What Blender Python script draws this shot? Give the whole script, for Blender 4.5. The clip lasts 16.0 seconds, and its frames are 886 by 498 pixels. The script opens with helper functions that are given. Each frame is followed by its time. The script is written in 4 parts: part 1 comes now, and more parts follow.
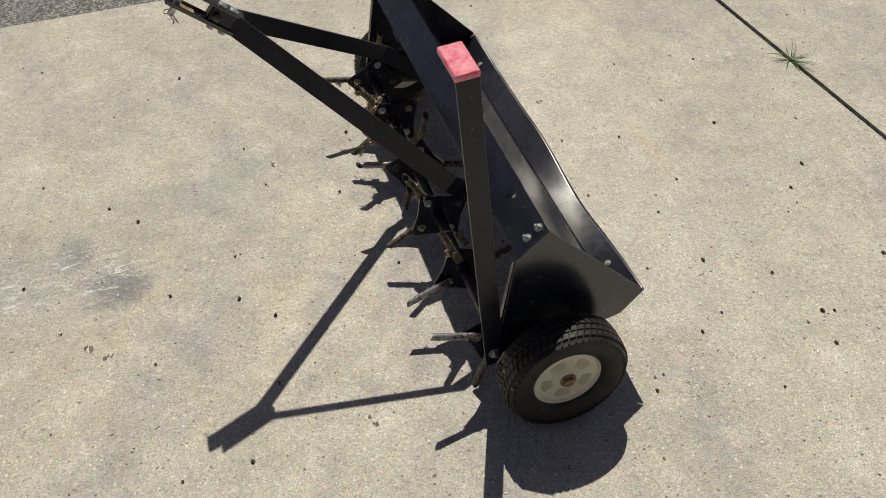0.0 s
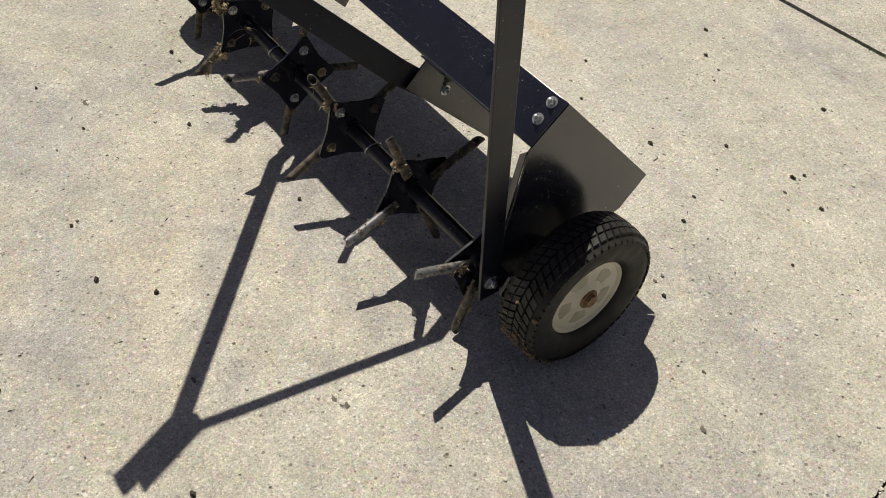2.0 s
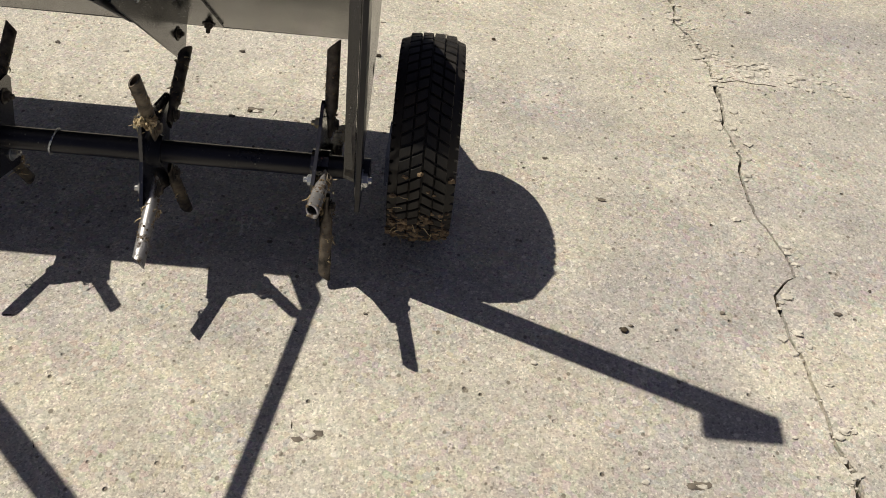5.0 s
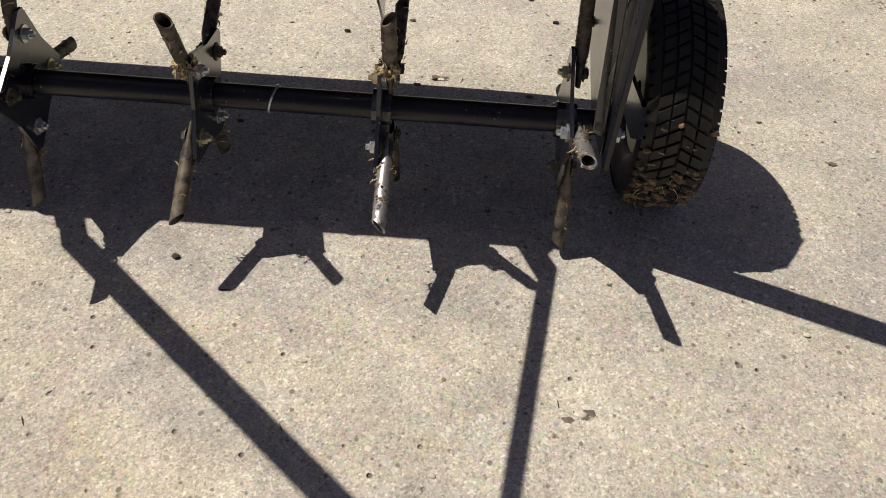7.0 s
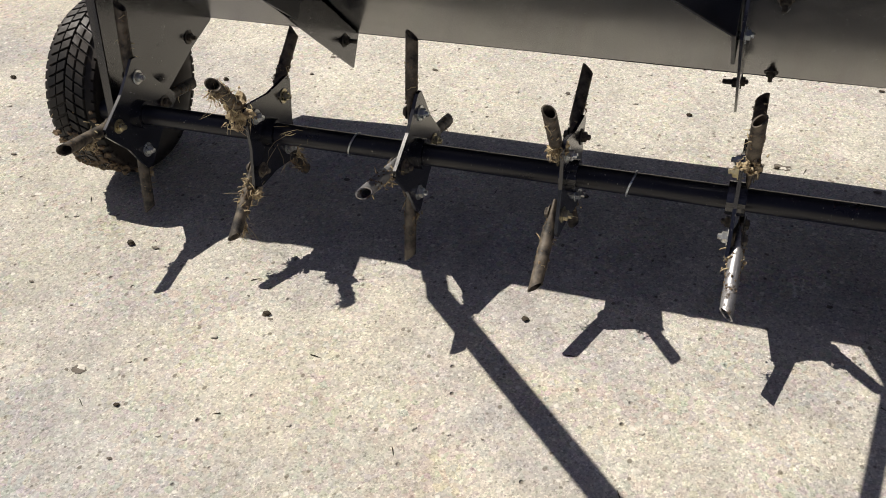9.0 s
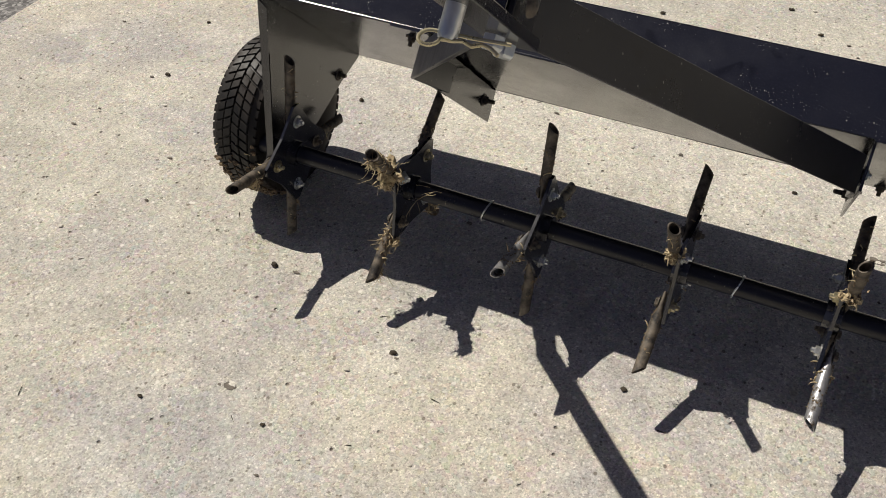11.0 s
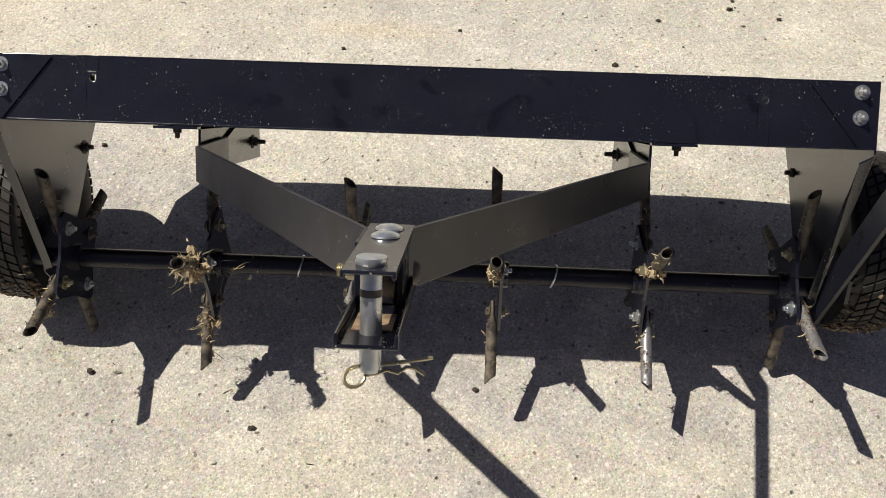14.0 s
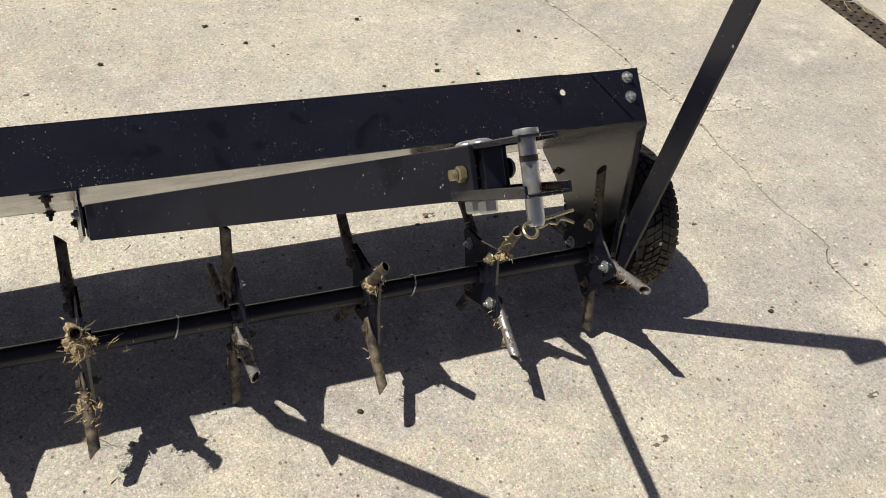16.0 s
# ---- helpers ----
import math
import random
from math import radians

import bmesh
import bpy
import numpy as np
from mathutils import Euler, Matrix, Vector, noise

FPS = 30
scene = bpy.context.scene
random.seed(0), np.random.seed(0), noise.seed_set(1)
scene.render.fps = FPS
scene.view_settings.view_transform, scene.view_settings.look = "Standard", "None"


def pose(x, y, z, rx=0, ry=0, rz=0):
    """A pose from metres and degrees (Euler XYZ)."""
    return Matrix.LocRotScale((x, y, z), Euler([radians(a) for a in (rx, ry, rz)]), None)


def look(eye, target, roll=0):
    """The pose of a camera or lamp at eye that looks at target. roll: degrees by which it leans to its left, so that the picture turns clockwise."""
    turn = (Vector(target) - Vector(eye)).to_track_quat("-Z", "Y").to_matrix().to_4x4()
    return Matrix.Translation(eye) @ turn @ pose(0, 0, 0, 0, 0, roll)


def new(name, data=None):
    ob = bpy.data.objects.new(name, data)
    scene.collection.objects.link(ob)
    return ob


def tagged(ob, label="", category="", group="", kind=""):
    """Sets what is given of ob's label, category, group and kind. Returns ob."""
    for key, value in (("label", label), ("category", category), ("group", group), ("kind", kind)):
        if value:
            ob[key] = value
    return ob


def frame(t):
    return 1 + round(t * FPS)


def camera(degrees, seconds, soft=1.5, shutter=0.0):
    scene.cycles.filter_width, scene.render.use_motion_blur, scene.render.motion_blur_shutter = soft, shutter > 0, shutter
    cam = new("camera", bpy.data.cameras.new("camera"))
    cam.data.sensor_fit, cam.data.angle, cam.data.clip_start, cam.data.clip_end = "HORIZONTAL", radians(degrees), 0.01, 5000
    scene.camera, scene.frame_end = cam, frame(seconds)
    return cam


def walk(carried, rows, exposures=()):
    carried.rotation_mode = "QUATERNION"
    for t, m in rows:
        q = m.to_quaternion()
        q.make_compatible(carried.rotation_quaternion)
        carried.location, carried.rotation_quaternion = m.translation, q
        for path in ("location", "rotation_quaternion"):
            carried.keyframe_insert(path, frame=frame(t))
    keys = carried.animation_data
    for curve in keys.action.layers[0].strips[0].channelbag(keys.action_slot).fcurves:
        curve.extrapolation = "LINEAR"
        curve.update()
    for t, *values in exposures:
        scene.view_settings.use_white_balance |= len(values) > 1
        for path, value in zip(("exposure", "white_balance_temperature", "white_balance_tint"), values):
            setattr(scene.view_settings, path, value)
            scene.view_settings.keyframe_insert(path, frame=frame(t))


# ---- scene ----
cam = camera(50.68, 16.0, soft=0.9)
PATH = [
    (0, (1.6254, -0.5296, 1.5590), (0.2380, -0.1336, 0.1740), -2.55),
    (0.5, (1.5766, -0.5748, 1.4534), (0.2419, -0.0872, 0.0460), 0.04),
    (1, (1.4782, -0.7107, 1.3696), (0.2410, -0.0493, -0.0559), 1.45),
    (1.5, (1.3622, -0.7721, 1.2874), (0.2021, -0.0175, -0.1565), 2.05),
    (2, (1.2038, -0.7834, 1.1808), (0.1292, 0.1074, -0.2516), 5.03),
    (2.5, (1.0320, -0.8384, 1.1045), (0.1394, 0.2488, -0.3172), 6.25),
    (3, (0.9170, -0.8344, 1.0391), (0.2624, 0.3807, -0.4084), 6.91),
    (3.5, (0.8660, -0.8619, 0.9812), (0.4245, 0.4247, -0.4850), 6.33),
    (3.7, (0.8466, -0.8957, 0.9871), (0.4961, 0.3923, -0.5022), 5.73),
    (5.8, (0.4649, -0.9411, 0.7249), (0.6173, 0.5489, -0.6006), 6.61),
    (6, (0.4521, -0.9278, 0.7159), (0.6089, 0.5386, -0.6351), 6.53),
    (6.5, (0.4044, -0.9106, 0.6999), (0.5072, 0.5136, -0.7005), 5.73),
    (7, (0.3581, -0.9134, 0.6972), (0.3558, 0.5611, -0.6540), 4.13),
    (7.5, (0.3381, -0.9262, 0.7206), (0.1615, 0.6065, -0.5520), 0.79),
    (8, (0.3330, -0.9411, 0.7343), (-0.0135, 0.5684, -0.5311), -1.85),
    (8.5, (0.3048, -0.9518, 0.7435), (-0.1476, 0.5424, -0.5066), -3.18),
    (9, (0.2860, -0.9655, 0.7602), (-0.2935, 0.4747, -0.5008), -4.44),
    (9.5, (0.2684, -0.9923, 0.7755), (-0.4360, 0.4091, -0.4653), -5.31),
    (9.7, (0.2521, -1.0035, 0.7827), (-0.4795, 0.3974, -0.4429), -5.06),
    (11.8, (0.2155, -0.9669, 1.0919), (-0.4060, 0.2873, -0.3367), -0.30),
    (12, (0.2286, -0.9868, 1.1079), (-0.3914, 0.2957, -0.2960), -0.28),
    (12.5, (0.1835, -0.9838, 1.1598), (-0.3039, 0.3220, -0.2745), -1.24),
    (13, (0.1384, -0.9781, 1.1998), (-0.1629, 0.3172, -0.2941), -1.88),
    (13.5, (0.1084, -0.8715, 1.1820), (-0.0960, 0.3653, -0.3764), -2.63),
    (14, (0.0672, -0.8245, 1.1642), (-0.0046, 0.3737, -0.4356), -0.46),
    (14.5, (-0.0343, -0.7949, 1.1263), (0.1664, 0.3514, -0.5002), 5.80),
    (15, (-0.1463, -0.7929, 1.1022), (0.3441, 0.3501, -0.4640), 11.38),
    (15.5, (-0.2047, -0.8705, 1.1103), (0.4648, 0.3863, -0.2940), 12.19),
    (16, (-0.2880, -0.9636, 1.1073), (0.4550, 0.3243, -0.2303), 11.72),
]
EXPOSURES = [(0.0, -0.15, 6600.0, 7.0), (1.0, -0.17, 6600.0, 7.0), (2.5, 0.06, 6600.0, 7.5), (3.7, 0.05, 6650.0, 8.5), (6.0, -0.05, 6800.0, 10.0), (6.5, -0.04, 6800.0, 12.0), (7.5, 0.1, 6650.0, 12.0), (8.0, 0.25, 6450.0, 11.0), (9.0, 0.23, 6450.0, 11.0), (9.7, 0.13, 6450.0, 10.0), (12.0, 0.03, 6500.0, 10.0), (13.5, 0.17, 6500.0, 10.0), (14.5, 0.24, 6600.0, 9.5), (16.0, 0.17, 6650.0, 9.0)]
walk(cam, [(t, look(eye, target, roll)) for t, eye, target, roll in PATH], EXPOSURES)

# ---- light ----
KX, KY = 0.592, -0.1755                      # shadow offset per metre of height
SUN = Vector((-KX, -KY, 1.0)).normalized()  # towards the sun
world = bpy.data.worlds.new("sky")
scene.world = world
world.use_nodes = True
wn = world.node_tree
sky = wn.nodes.new("ShaderNodeTexSky")
sky.sky_type = 'NISHITA'
sky.sun_disc = False
sky.sun_elevation = math.asin(SUN.z)
sky.sun_rotation = math.atan2(SUN.x, SUN.y)
sky.air_density, sky.dust_density, sky.ozone_density = 1.0, 1.0, 1.4
pale = wn.nodes.new("ShaderNodeHueSaturation")
pale.inputs["Hue"].default_value, pale.inputs["Saturation"].default_value = 0.54, 0.72
wn.links.new(sky.outputs["Color"], pale.inputs["Color"])
wn.links.new(pale.outputs["Color"], wn.nodes["Background"].inputs["Color"])
wn.nodes["Background"].inputs["Strength"].default_value = 0.0305
sun = new("sun", bpy.data.lights.new("sun", 'SUN'))
sun.data.energy, sun.data.angle, sun.data.color = 4.2, radians(0.53), (1.0, 0.93, 0.82)
sun.matrix_world = look(SUN * 20, (0, 0, 0))
scene.view_settings.exposure = 0.0


# ---- materials ----
class Nodes:
    """A small builder for node materials."""

    def __init__(self, name):
        self.mat = bpy.data.materials.new(name)
        self.mat.use_nodes = True
        self.t = self.mat.node_tree
        self.bsdf = self.t.nodes["Principled BSDF"]
        self.co = self.t.nodes.new("ShaderNodeTexCoord").outputs["Object"]

    def link(self, a, b):
        self.t.links.new(a, b)

    def put(self, sock, value):
        if isinstance(value, bpy.types.NodeSocket):
            self.link(value, sock)
        else:
            sock.default_value = value

    def noise(self, scale, detail=4.0, rough=0.55, co=None, distortion=0.0):
        n = self.t.nodes.new("ShaderNodeTexNoise")
        n.inputs["Scale"].default_value, n.inputs["Detail"].default_value = scale, detail
        n.inputs["Roughness"].default_value, n.inputs["Distortion"].default_value = rough, distortion
        self.link(co or self.co, n.inputs["Vector"])
        return n.outputs["Fac"]

    def cells(self, scale, co=None, feature='F1', out="Distance", rnd=1.0):
        n = self.t.nodes.new("ShaderNodeTexVoronoi")
        n.feature = feature
        n.inputs["Scale"].default_value, n.inputs["Randomness"].default_value = scale, rnd
        self.link(co or self.co, n.inputs["Vector"])
        return n.outputs[out]

    def ramp(self, fac, stops):
        n = self.t.nodes.new("ShaderNodeValToRGB")
        e = n.color_ramp.elements
        while len(e) < len(stops):
            e.new(0.5)
        for k, (p, c) in zip(e, stops):
            k.position = p
            k.color = (c, c, c, 1) if isinstance(c, (int, float)) else (*c, 1)
        self.link(fac, n.inputs["Fac"])
        return n.outputs["Color"]

    def mix(self, fac, a, b, how='MIX'):
        n = self.t.nodes.new("ShaderNodeMix")
        n.data_type, n.blend_type = 'RGBA', how
        for key, v in (("Factor_Float", fac), ("A_Color", a), ("B_Color", b)):
            s = [q for q in n.inputs if q.identifier == key][0]
            self.put(s, (*v, 1) if isinstance(v, tuple) else v)
        return [q for q in n.outputs if q.identifier == "Result_Color"][0]

    def math(self, how, a, b=0.0, clamp=False):
        n = self.t.nodes.new("ShaderNodeMath")
        n.operation, n.use_clamp = how, clamp
        self.put(n.inputs[0], a)
        self.put(n.inputs[1], b)
        return n.outputs[0]

    def bump(self, height, strength, dist=0.002, normal=None):
        n = self.t.nodes.new("ShaderNodeBump")
        n.inputs["Strength"].default_value, n.inputs["Distance"].default_value = strength, dist
        self.link(height, n.inputs["Height"])
        if normal is not None:
            self.link(normal, n.inputs["Normal"])
        return n.outputs["Normal"]

    def scaled(self, x, y, z):
        n = self.t.nodes.new("ShaderNodeMapping")
        n.inputs["Scale"].default_value = (x, y, z)
        self.link(self.co, n.inputs["Vector"])
        return n.outputs["Vector"]

    def done(self, color=None, rough=None, metal=None, normal=None, spec=None, coat=None):
        b = self.bsdf.inputs
        for key, v in (("Base Color", color), ("Roughness", rough), ("Metallic", metal), ("Normal", normal),
                       ("Specular IOR Level", spec), ("Coat Weight", coat)):
            if v is not None:
                self.put(b[key], (*v, 1) if isinstance(v, tuple) else v)
        return self.mat


STAINS = [(-0.065, -0.845, 0.09, 0.095, (0.225, 0.225, 0.238), 0.85), (-0.215, -0.935, 0.075, 0.065, (0.24, 0.24, 0.248), 0.8), (-0.14, -1.03, 0.15, 0.24, (0.448, 0.437, 0.426), 0.5),
          (-0.35, -0.70, 0.10, 0.22, (0.392, 0.386, 0.381), 0.5), (-0.12, 0.556, 0.17, 0.030, (0.582, 0.426, 0.224), 0.35), (0.25, 0.60, 0.09, 0.12, (0.403, 0.398, 0.392), 0.5),
          (-0.10, 0.42, 0.10, 0.08, (0.426, 0.414, 0.403), 0.4), (1.35, 0.25, 0.30, 0.40, (0.426, 0.420, 0.409), 0.5), (-0.03, -0.45, 0.10, 0.07, (0.403, 0.398, 0.386), 0.35),
          (0.0, 0.40, 0.85, 0.30, (0.67, 0.64, 0.565), 0.5), (-0.34, -0.54, 0.30, 0.15, (0.41, 0.41, 0.415), 0.5), (0.10, -0.62, 0.28, 0.10, (0.44, 0.435, 0.43), 0.45), (0.42, -0.40, 0.05, 0.04, (0.672, 0.650, 0.594), 0.5), (-0.75, -0.25, 0.12, 0.10, (0.426, 0.414, 0.403), 0.45), (1.15, 0.42, 0.10, 0.05, (0.672, 0.638, 0.571), 0.6)]


def concrete_material():
    n = Nodes("concrete")
    big = n.noise(1.3, 5, 0.6)
    mid = n.noise(11, 6, 0.68)
    fine = n.noise(75, 5, 0.72)

    def grey_of(scale):
        bw = n.t.nodes.new("ShaderNodeRGBToBW")
        n.link(n.cells(scale, out="Color"), bw.inputs["Color"])
        return bw.outputs[0]

    sand, gravel = grey_of(530), grey_of(220)
    c = n.ramp(big, [(0.28, (0.44, 0.424, 0.373)), (0.5, (0.555, 0.531, 0.460)), (0.72, (0.65, 0.617, 0.533))])
    # warm iron-tinted patches and cool grey damp marks
    warm = n.ramp(n.noise(0.9, 5, 0.65, n.scaled(1.0, 0.6, 1.0)), [(0.54, 0.0), (0.72, 0.45)])
    c = n.mix(warm, c, (0.60, 0.505, 0.385), 'MIX')
    grey = n.ramp(n.noise(2.1, 8, 0.70, n.scaled(0.7, 1.3, 1.0)), [(0.47, 0.0), (0.60, 0.9)])
    c = n.mix(grey, c, (0.455, 0.438, 0.42), 'MIX')
    pale = n.ramp(n.noise(5.5, 8, 0.76), [(0.55, 0.0), (0.68, 0.6)])
    c = n.mix(pale, c, (0.68, 0.645, 0.57), 'MIX')
    blot = n.ramp(n.noise(23, 6, 0.75, distortion=0.5), [(0.30, 0.88), (0.5, 1.0), (0.72, 1.09)])
    c = n.mix(0.8, c, blot, 'MULTIPLY')
    # old stains: grey smears, a rusty streak, dull marks; also a broad paler area behind the machine
    ragged = n.math('MULTIPLY', n.math('SUBTRACT', n.noise(16, 8, 0.78, distortion=0.8), 0.5), 1.7)
    worn = n.ramp(n.noise(70, 6, 0.8), [(0.36, 0.78), (0.54, 1.0)])

    def patch(x, y, rx, ry, amount):
        shift = n.t.nodes.new("ShaderNodeMapping")
        shift.vector_type = 'TEXTURE'
        shift.inputs["Location"].default_value, shift.inputs["Scale"].default_value = (x, y, 0), (rx, ry, 1.0)
        n.link(n.co, shift.inputs["Vector"])
        ln = n.t.nodes.new("ShaderNodeVectorMath")
        ln.operation = 'LENGTH'
        n.link(shift.outputs["Vector"], ln.inputs[0])
        return n.ramp(n.math('ADD', ln.outputs["Value"], ragged), [(0.45, amount), (1.0, 0.0)])

    for x, y, rx, ry, colour, amount in STAINS:
        c = n.mix(n.math('MULTIPLY', patch(x, y, rx, ry, amount), worn), c, colour)
    # white scrapes: dense in the smear, a stray few all over the slab
    drag = n.noise(1.0, 5, 0.7, n.scaled(75, 16, 1), 0.6)
    scrape = n.math('MULTIPLY', n.ramp(drag, [(0.54, 0.0), (0.60, 1.0)]), n.math('MAXIMUM', patch(-0.14, -0.89, 0.13, 0.14, 1.0), patch(-0.13, -1.06, 0.10, 0.10, 0.8)))
    stray = n.math('MULTIPLY', n.ramp(n.noise(1.0, 4, 0.65, n.scaled(60, 14, 1), 0.5), [(0.60, 0.0), (0.66, 1.0)]), n.ramp(n.noise(3.7, 3, 0.6), [(0.60, 0.0), (0.68, 0.9)]))
    c = n.mix(n.math('MULTIPLY', n.math('MAXIMUM', scrape, stray), 0.8), c, (0.74, 0.735, 0.71))
    # sand grains, aggregate and blotches
    c = n.mix(1.0, c, n.ramp(mid, [(0.30, 0.87), (0.5, 1.0), (0.70, 1.09)]), 'MULTIPLY')
    c = n.mix(1.0, c, n.ramp(fine, [(0.28, 0.93), (0.5, 1.0), (0.70, 1.05)]), 'MULTIPLY')
    c = n.mix(1.0, c, n.ramp(sand, [(0.12, 0.74), (0.3, 0.91), (0.5, 1.0), (0.7, 1.07), (0.88, 1.28)]), 'MULTIPLY')
    c = n.mix(1.0, c, n.ramp(gravel, [(0.13, 0.86), (0.24, 0.97), (0.5, 1.0), (0.76, 1.02), (0.88, 1.14)]), 'MULTIPLY')
    c = n.mix(1.0, c, n.ramp(grey_of(370), [(0.14, 0.72), (0.26, 0.95), (0.5, 1.0), (0.76, 1.04), (0.88, 1.26)]), 'MULTIPLY')
    pebbles = n.cells(150, out="Color")
    c = n.mix(n.ramp(n.noise(9, 4, 0.6), [(0.42, 0.05), (0.66, 0.16)]), c, n.mix(0.55, (0.5, 0.42, 0.35), pebbles), 'OVERLAY')
    # pits and dark specks
    pit = n.ramp(n.cells(33), [(0.05, 1.0), (0.10, 0.0)])
    few = n.ramp(n.noise(12, 2), [(0.45, 0.0), (0.57, 1.0)])
    pits = n.math('MULTIPLY', pit, few)
    c = n.mix(n.math('MULTIPLY', pits, 0.8), c, (0.09, 0.075, 0.055))
    speck = n.math('MULTIPLY', n.ramp(n.cells(70), [(0.08, 1.0), (0.16, 0.0)]), n.ramp(n.noise(30, 2), [(0.44, 0.0), (0.54, 1.0)]))
    c = n.mix(n.math('MULTIPLY', speck, 0.7), c, (0.12, 0.10, 0.075))
    fleck = n.ramp(n.cells(95), [(0.08, 1.0), (0.16, 0.0)])
    flecks = n.math('MULTIPLY', fleck, n.ramp(n.noise(40, 2), [(0.46, 0.0), (0.55, 1.0)]))
    c = n.mix(n.math('MULTIPLY', flecks, 0.8), c, (0.82, 0.78, 0.70))
    chip = n.math('MULTIPLY', n.ramp(n.cells(46), [(0.11, 1.0), (0.16, 0.0)]), n.ramp(n.noise(17, 3, 0.6), [(0.46, 0.0), (0.54, 1.0)]))
    c = n.mix(n.math('MULTIPLY', chip, 0.75), c, (0.84, 0.81, 0.74))
    dot = n.math('MULTIPLY', n.ramp(n.cells(52, n.scaled(1.0, 0.8, 1.0)), [(0.10, 1.0), (0.15, 0.0)]), n.ramp(n.noise(21, 3, 0.6), [(0.46, 0.0), (0.53, 1.0)]))
    c = n.mix(n.math('MULTIPLY', dot, 0.75), c, (0.14, 0.12, 0.09))
    h = n.math('ADD', n.math('MULTIPLY', fine, 0.45), n.math('MULTIPLY', n.noise(330, 3, 0.75), 0.6))
    h = n.math('ADD', h, n.math('MULTIPLY', mid, 0.6))
    h = n.math('SUBTRACT', h, n.math('MULTIPLY', pits, 1.6))
    return n.done(c, 0.9, normal=n.bump(h, 0.8, 0.0032), spec=0.25)


def paint_material(name="black_paint", bow=0.5, gloss=1.0):
    """Black powder coat with a film of dust, both tinted blue for the reflected sky, dried water spots, scuffs and bits
    of grass dust.
    """
    n = Nodes(name)
    dust = n.ramp(n.noise(6, 6, 0.68), [(0.36, 0.35), (0.75, 0.9)])
    spot = n.ramp(n.noise(15, 3, 0.5, distortion=0.7), [(0.62, 1.0), (0.66, 0.25)])
    dust = n.math('MULTIPLY', dust, spot)
    # navy base and film colours carry the blue of the mirrored sky
    c = n.mix(dust, (0.0030, 0.0033, 0.0066), (0.0130, 0.0145, 0.0250))
    few = n.noise(20, 3, 0.6)
    speck = n.math('MULTIPLY', n.ramp(n.cells(130, n.scaled(1, 1, 0.6)), [(0.07, 1.0), (0.11, 0.0)]), n.ramp(few, [(0.47, 0.0), (0.55, 1.0)]))
    speck2 = n.math('MULTIPLY', n.ramp(n.cells(300), [(0.10, 1.0), (0.16, 0.0)]), n.ramp(few, [(0.50, 0.0), (0.62, 0.6)]))
    fibre = n.math('MULTIPLY', n.ramp(n.cells(46, n.scaled(1, 0.22, 0.22)), [(0.018, 1.0), (0.03, 0.0)]), n.ramp(n.noise(11, 2), [(0.50, 0.0), (0.56, 1.0)]))
    scuff = n.math('MULTIPLY', n.ramp(n.noise(1.0, 5, 0.75, n.scaled(160, 22, 22), 0.8), [(0.66, 0.0), (0.72, 1.0)]), n.ramp(n.noise(8, 2), [(0.60, 0.0), (0.66, 0.8)]))
    marks = n.math('MAXIMUM', n.math('MAXIMUM', speck, speck2), n.math('MAXIMUM', fibre, scuff))
    c = n.mix(n.math('MULTIPLY', marks, 0.75), c, (0.36, 0.345, 0.30))
    low, high = (0.20, 0.30) if gloss > 0.9 and bow < 0.4 else (0.12, 0.23) if gloss > 0.9 else (0.22, 0.36)
    r = n.ramp(n.noise(14, 6, 0.7), [(0.3, low), (0.7, high)])
    r = n.math('ADD', r, n.math('MULTIPLY', marks, 0.4), True)
    r = n.math('ADD', r, n.math('MULTIPLY', dust, 0.06), True)
    wave = n.bump(n.noise(5, 1), min(bow, 1.0), 0.006 * max(1.0, bow))
    return n.done(c, r, normal=n.bump(n.noise(900, 2), 0.06, 0.0006, wave), spec=gloss)


def zinc_material(name, tint, low=0.22, high=0.45, blue=0.6):
    n = Nodes(name)
    v = n.noise(160, 4, 0.6)
    c = n.mix(v, tuple(0.6 * k for k in tint), tint)
    c = n.mix(n.ramp(n.noise(38, 3, 0.6, distortion=1.0), [(0.40, 0.0), (0.62, blue)]), c, (0.42, 0.50, 0.60))
    c = n.mix(n.ramp(n.noise(45, 3), [(0.52, 0.0), (0.72, 0.6)]), c, (0.12, 0.09, 0.06))
    return n.done(c, n.ramp(n.noise(90, 4), [(0.3, low), (0.7, high)]), 0.8, n.bump(v, 0.12, 0.0006))


def rubber_material():
    n = Nodes("tyre_rubber")
    c = n.mix(n.ramp(n.noise(30, 5, 0.65), [(0.42, 0.0), (0.7, 0.7)]), (0.011, 0.0105, 0.010), (0.036, 0.030, 0.025))
    c = n.mix(n.ramp(n.noise(9, 3), [(0.50, 0.0), (0.75, 0.6)]), c, (0.050, 0.033, 0.023))
    return n.done(c, n.ramp(n.noise(60, 3), [(0.3, 0.45), (0.7, 0.72)]), normal=n.bump(n.noise(400, 3), 0.25, 0.001), spec=0.4)


def plain_material(name, a, b, scale, rough, bump=0.1, metal=0.0, spec=0.5):
    n = Nodes(name)
    v = n.noise(scale, 5, 0.6)
    c = n.mix(n.ramp(v, [(0.35, 0.0), (0.65, 1.0)]), a, b)
    return n.done(c, n.ramp(n.noise(scale * 0.6, 4), [(0.3, max(rough - 0.1, 0.05)), (0.7, min(rough + 0.1, 1.0))]), metal, n.bump(v, bump, 0.001), spec)


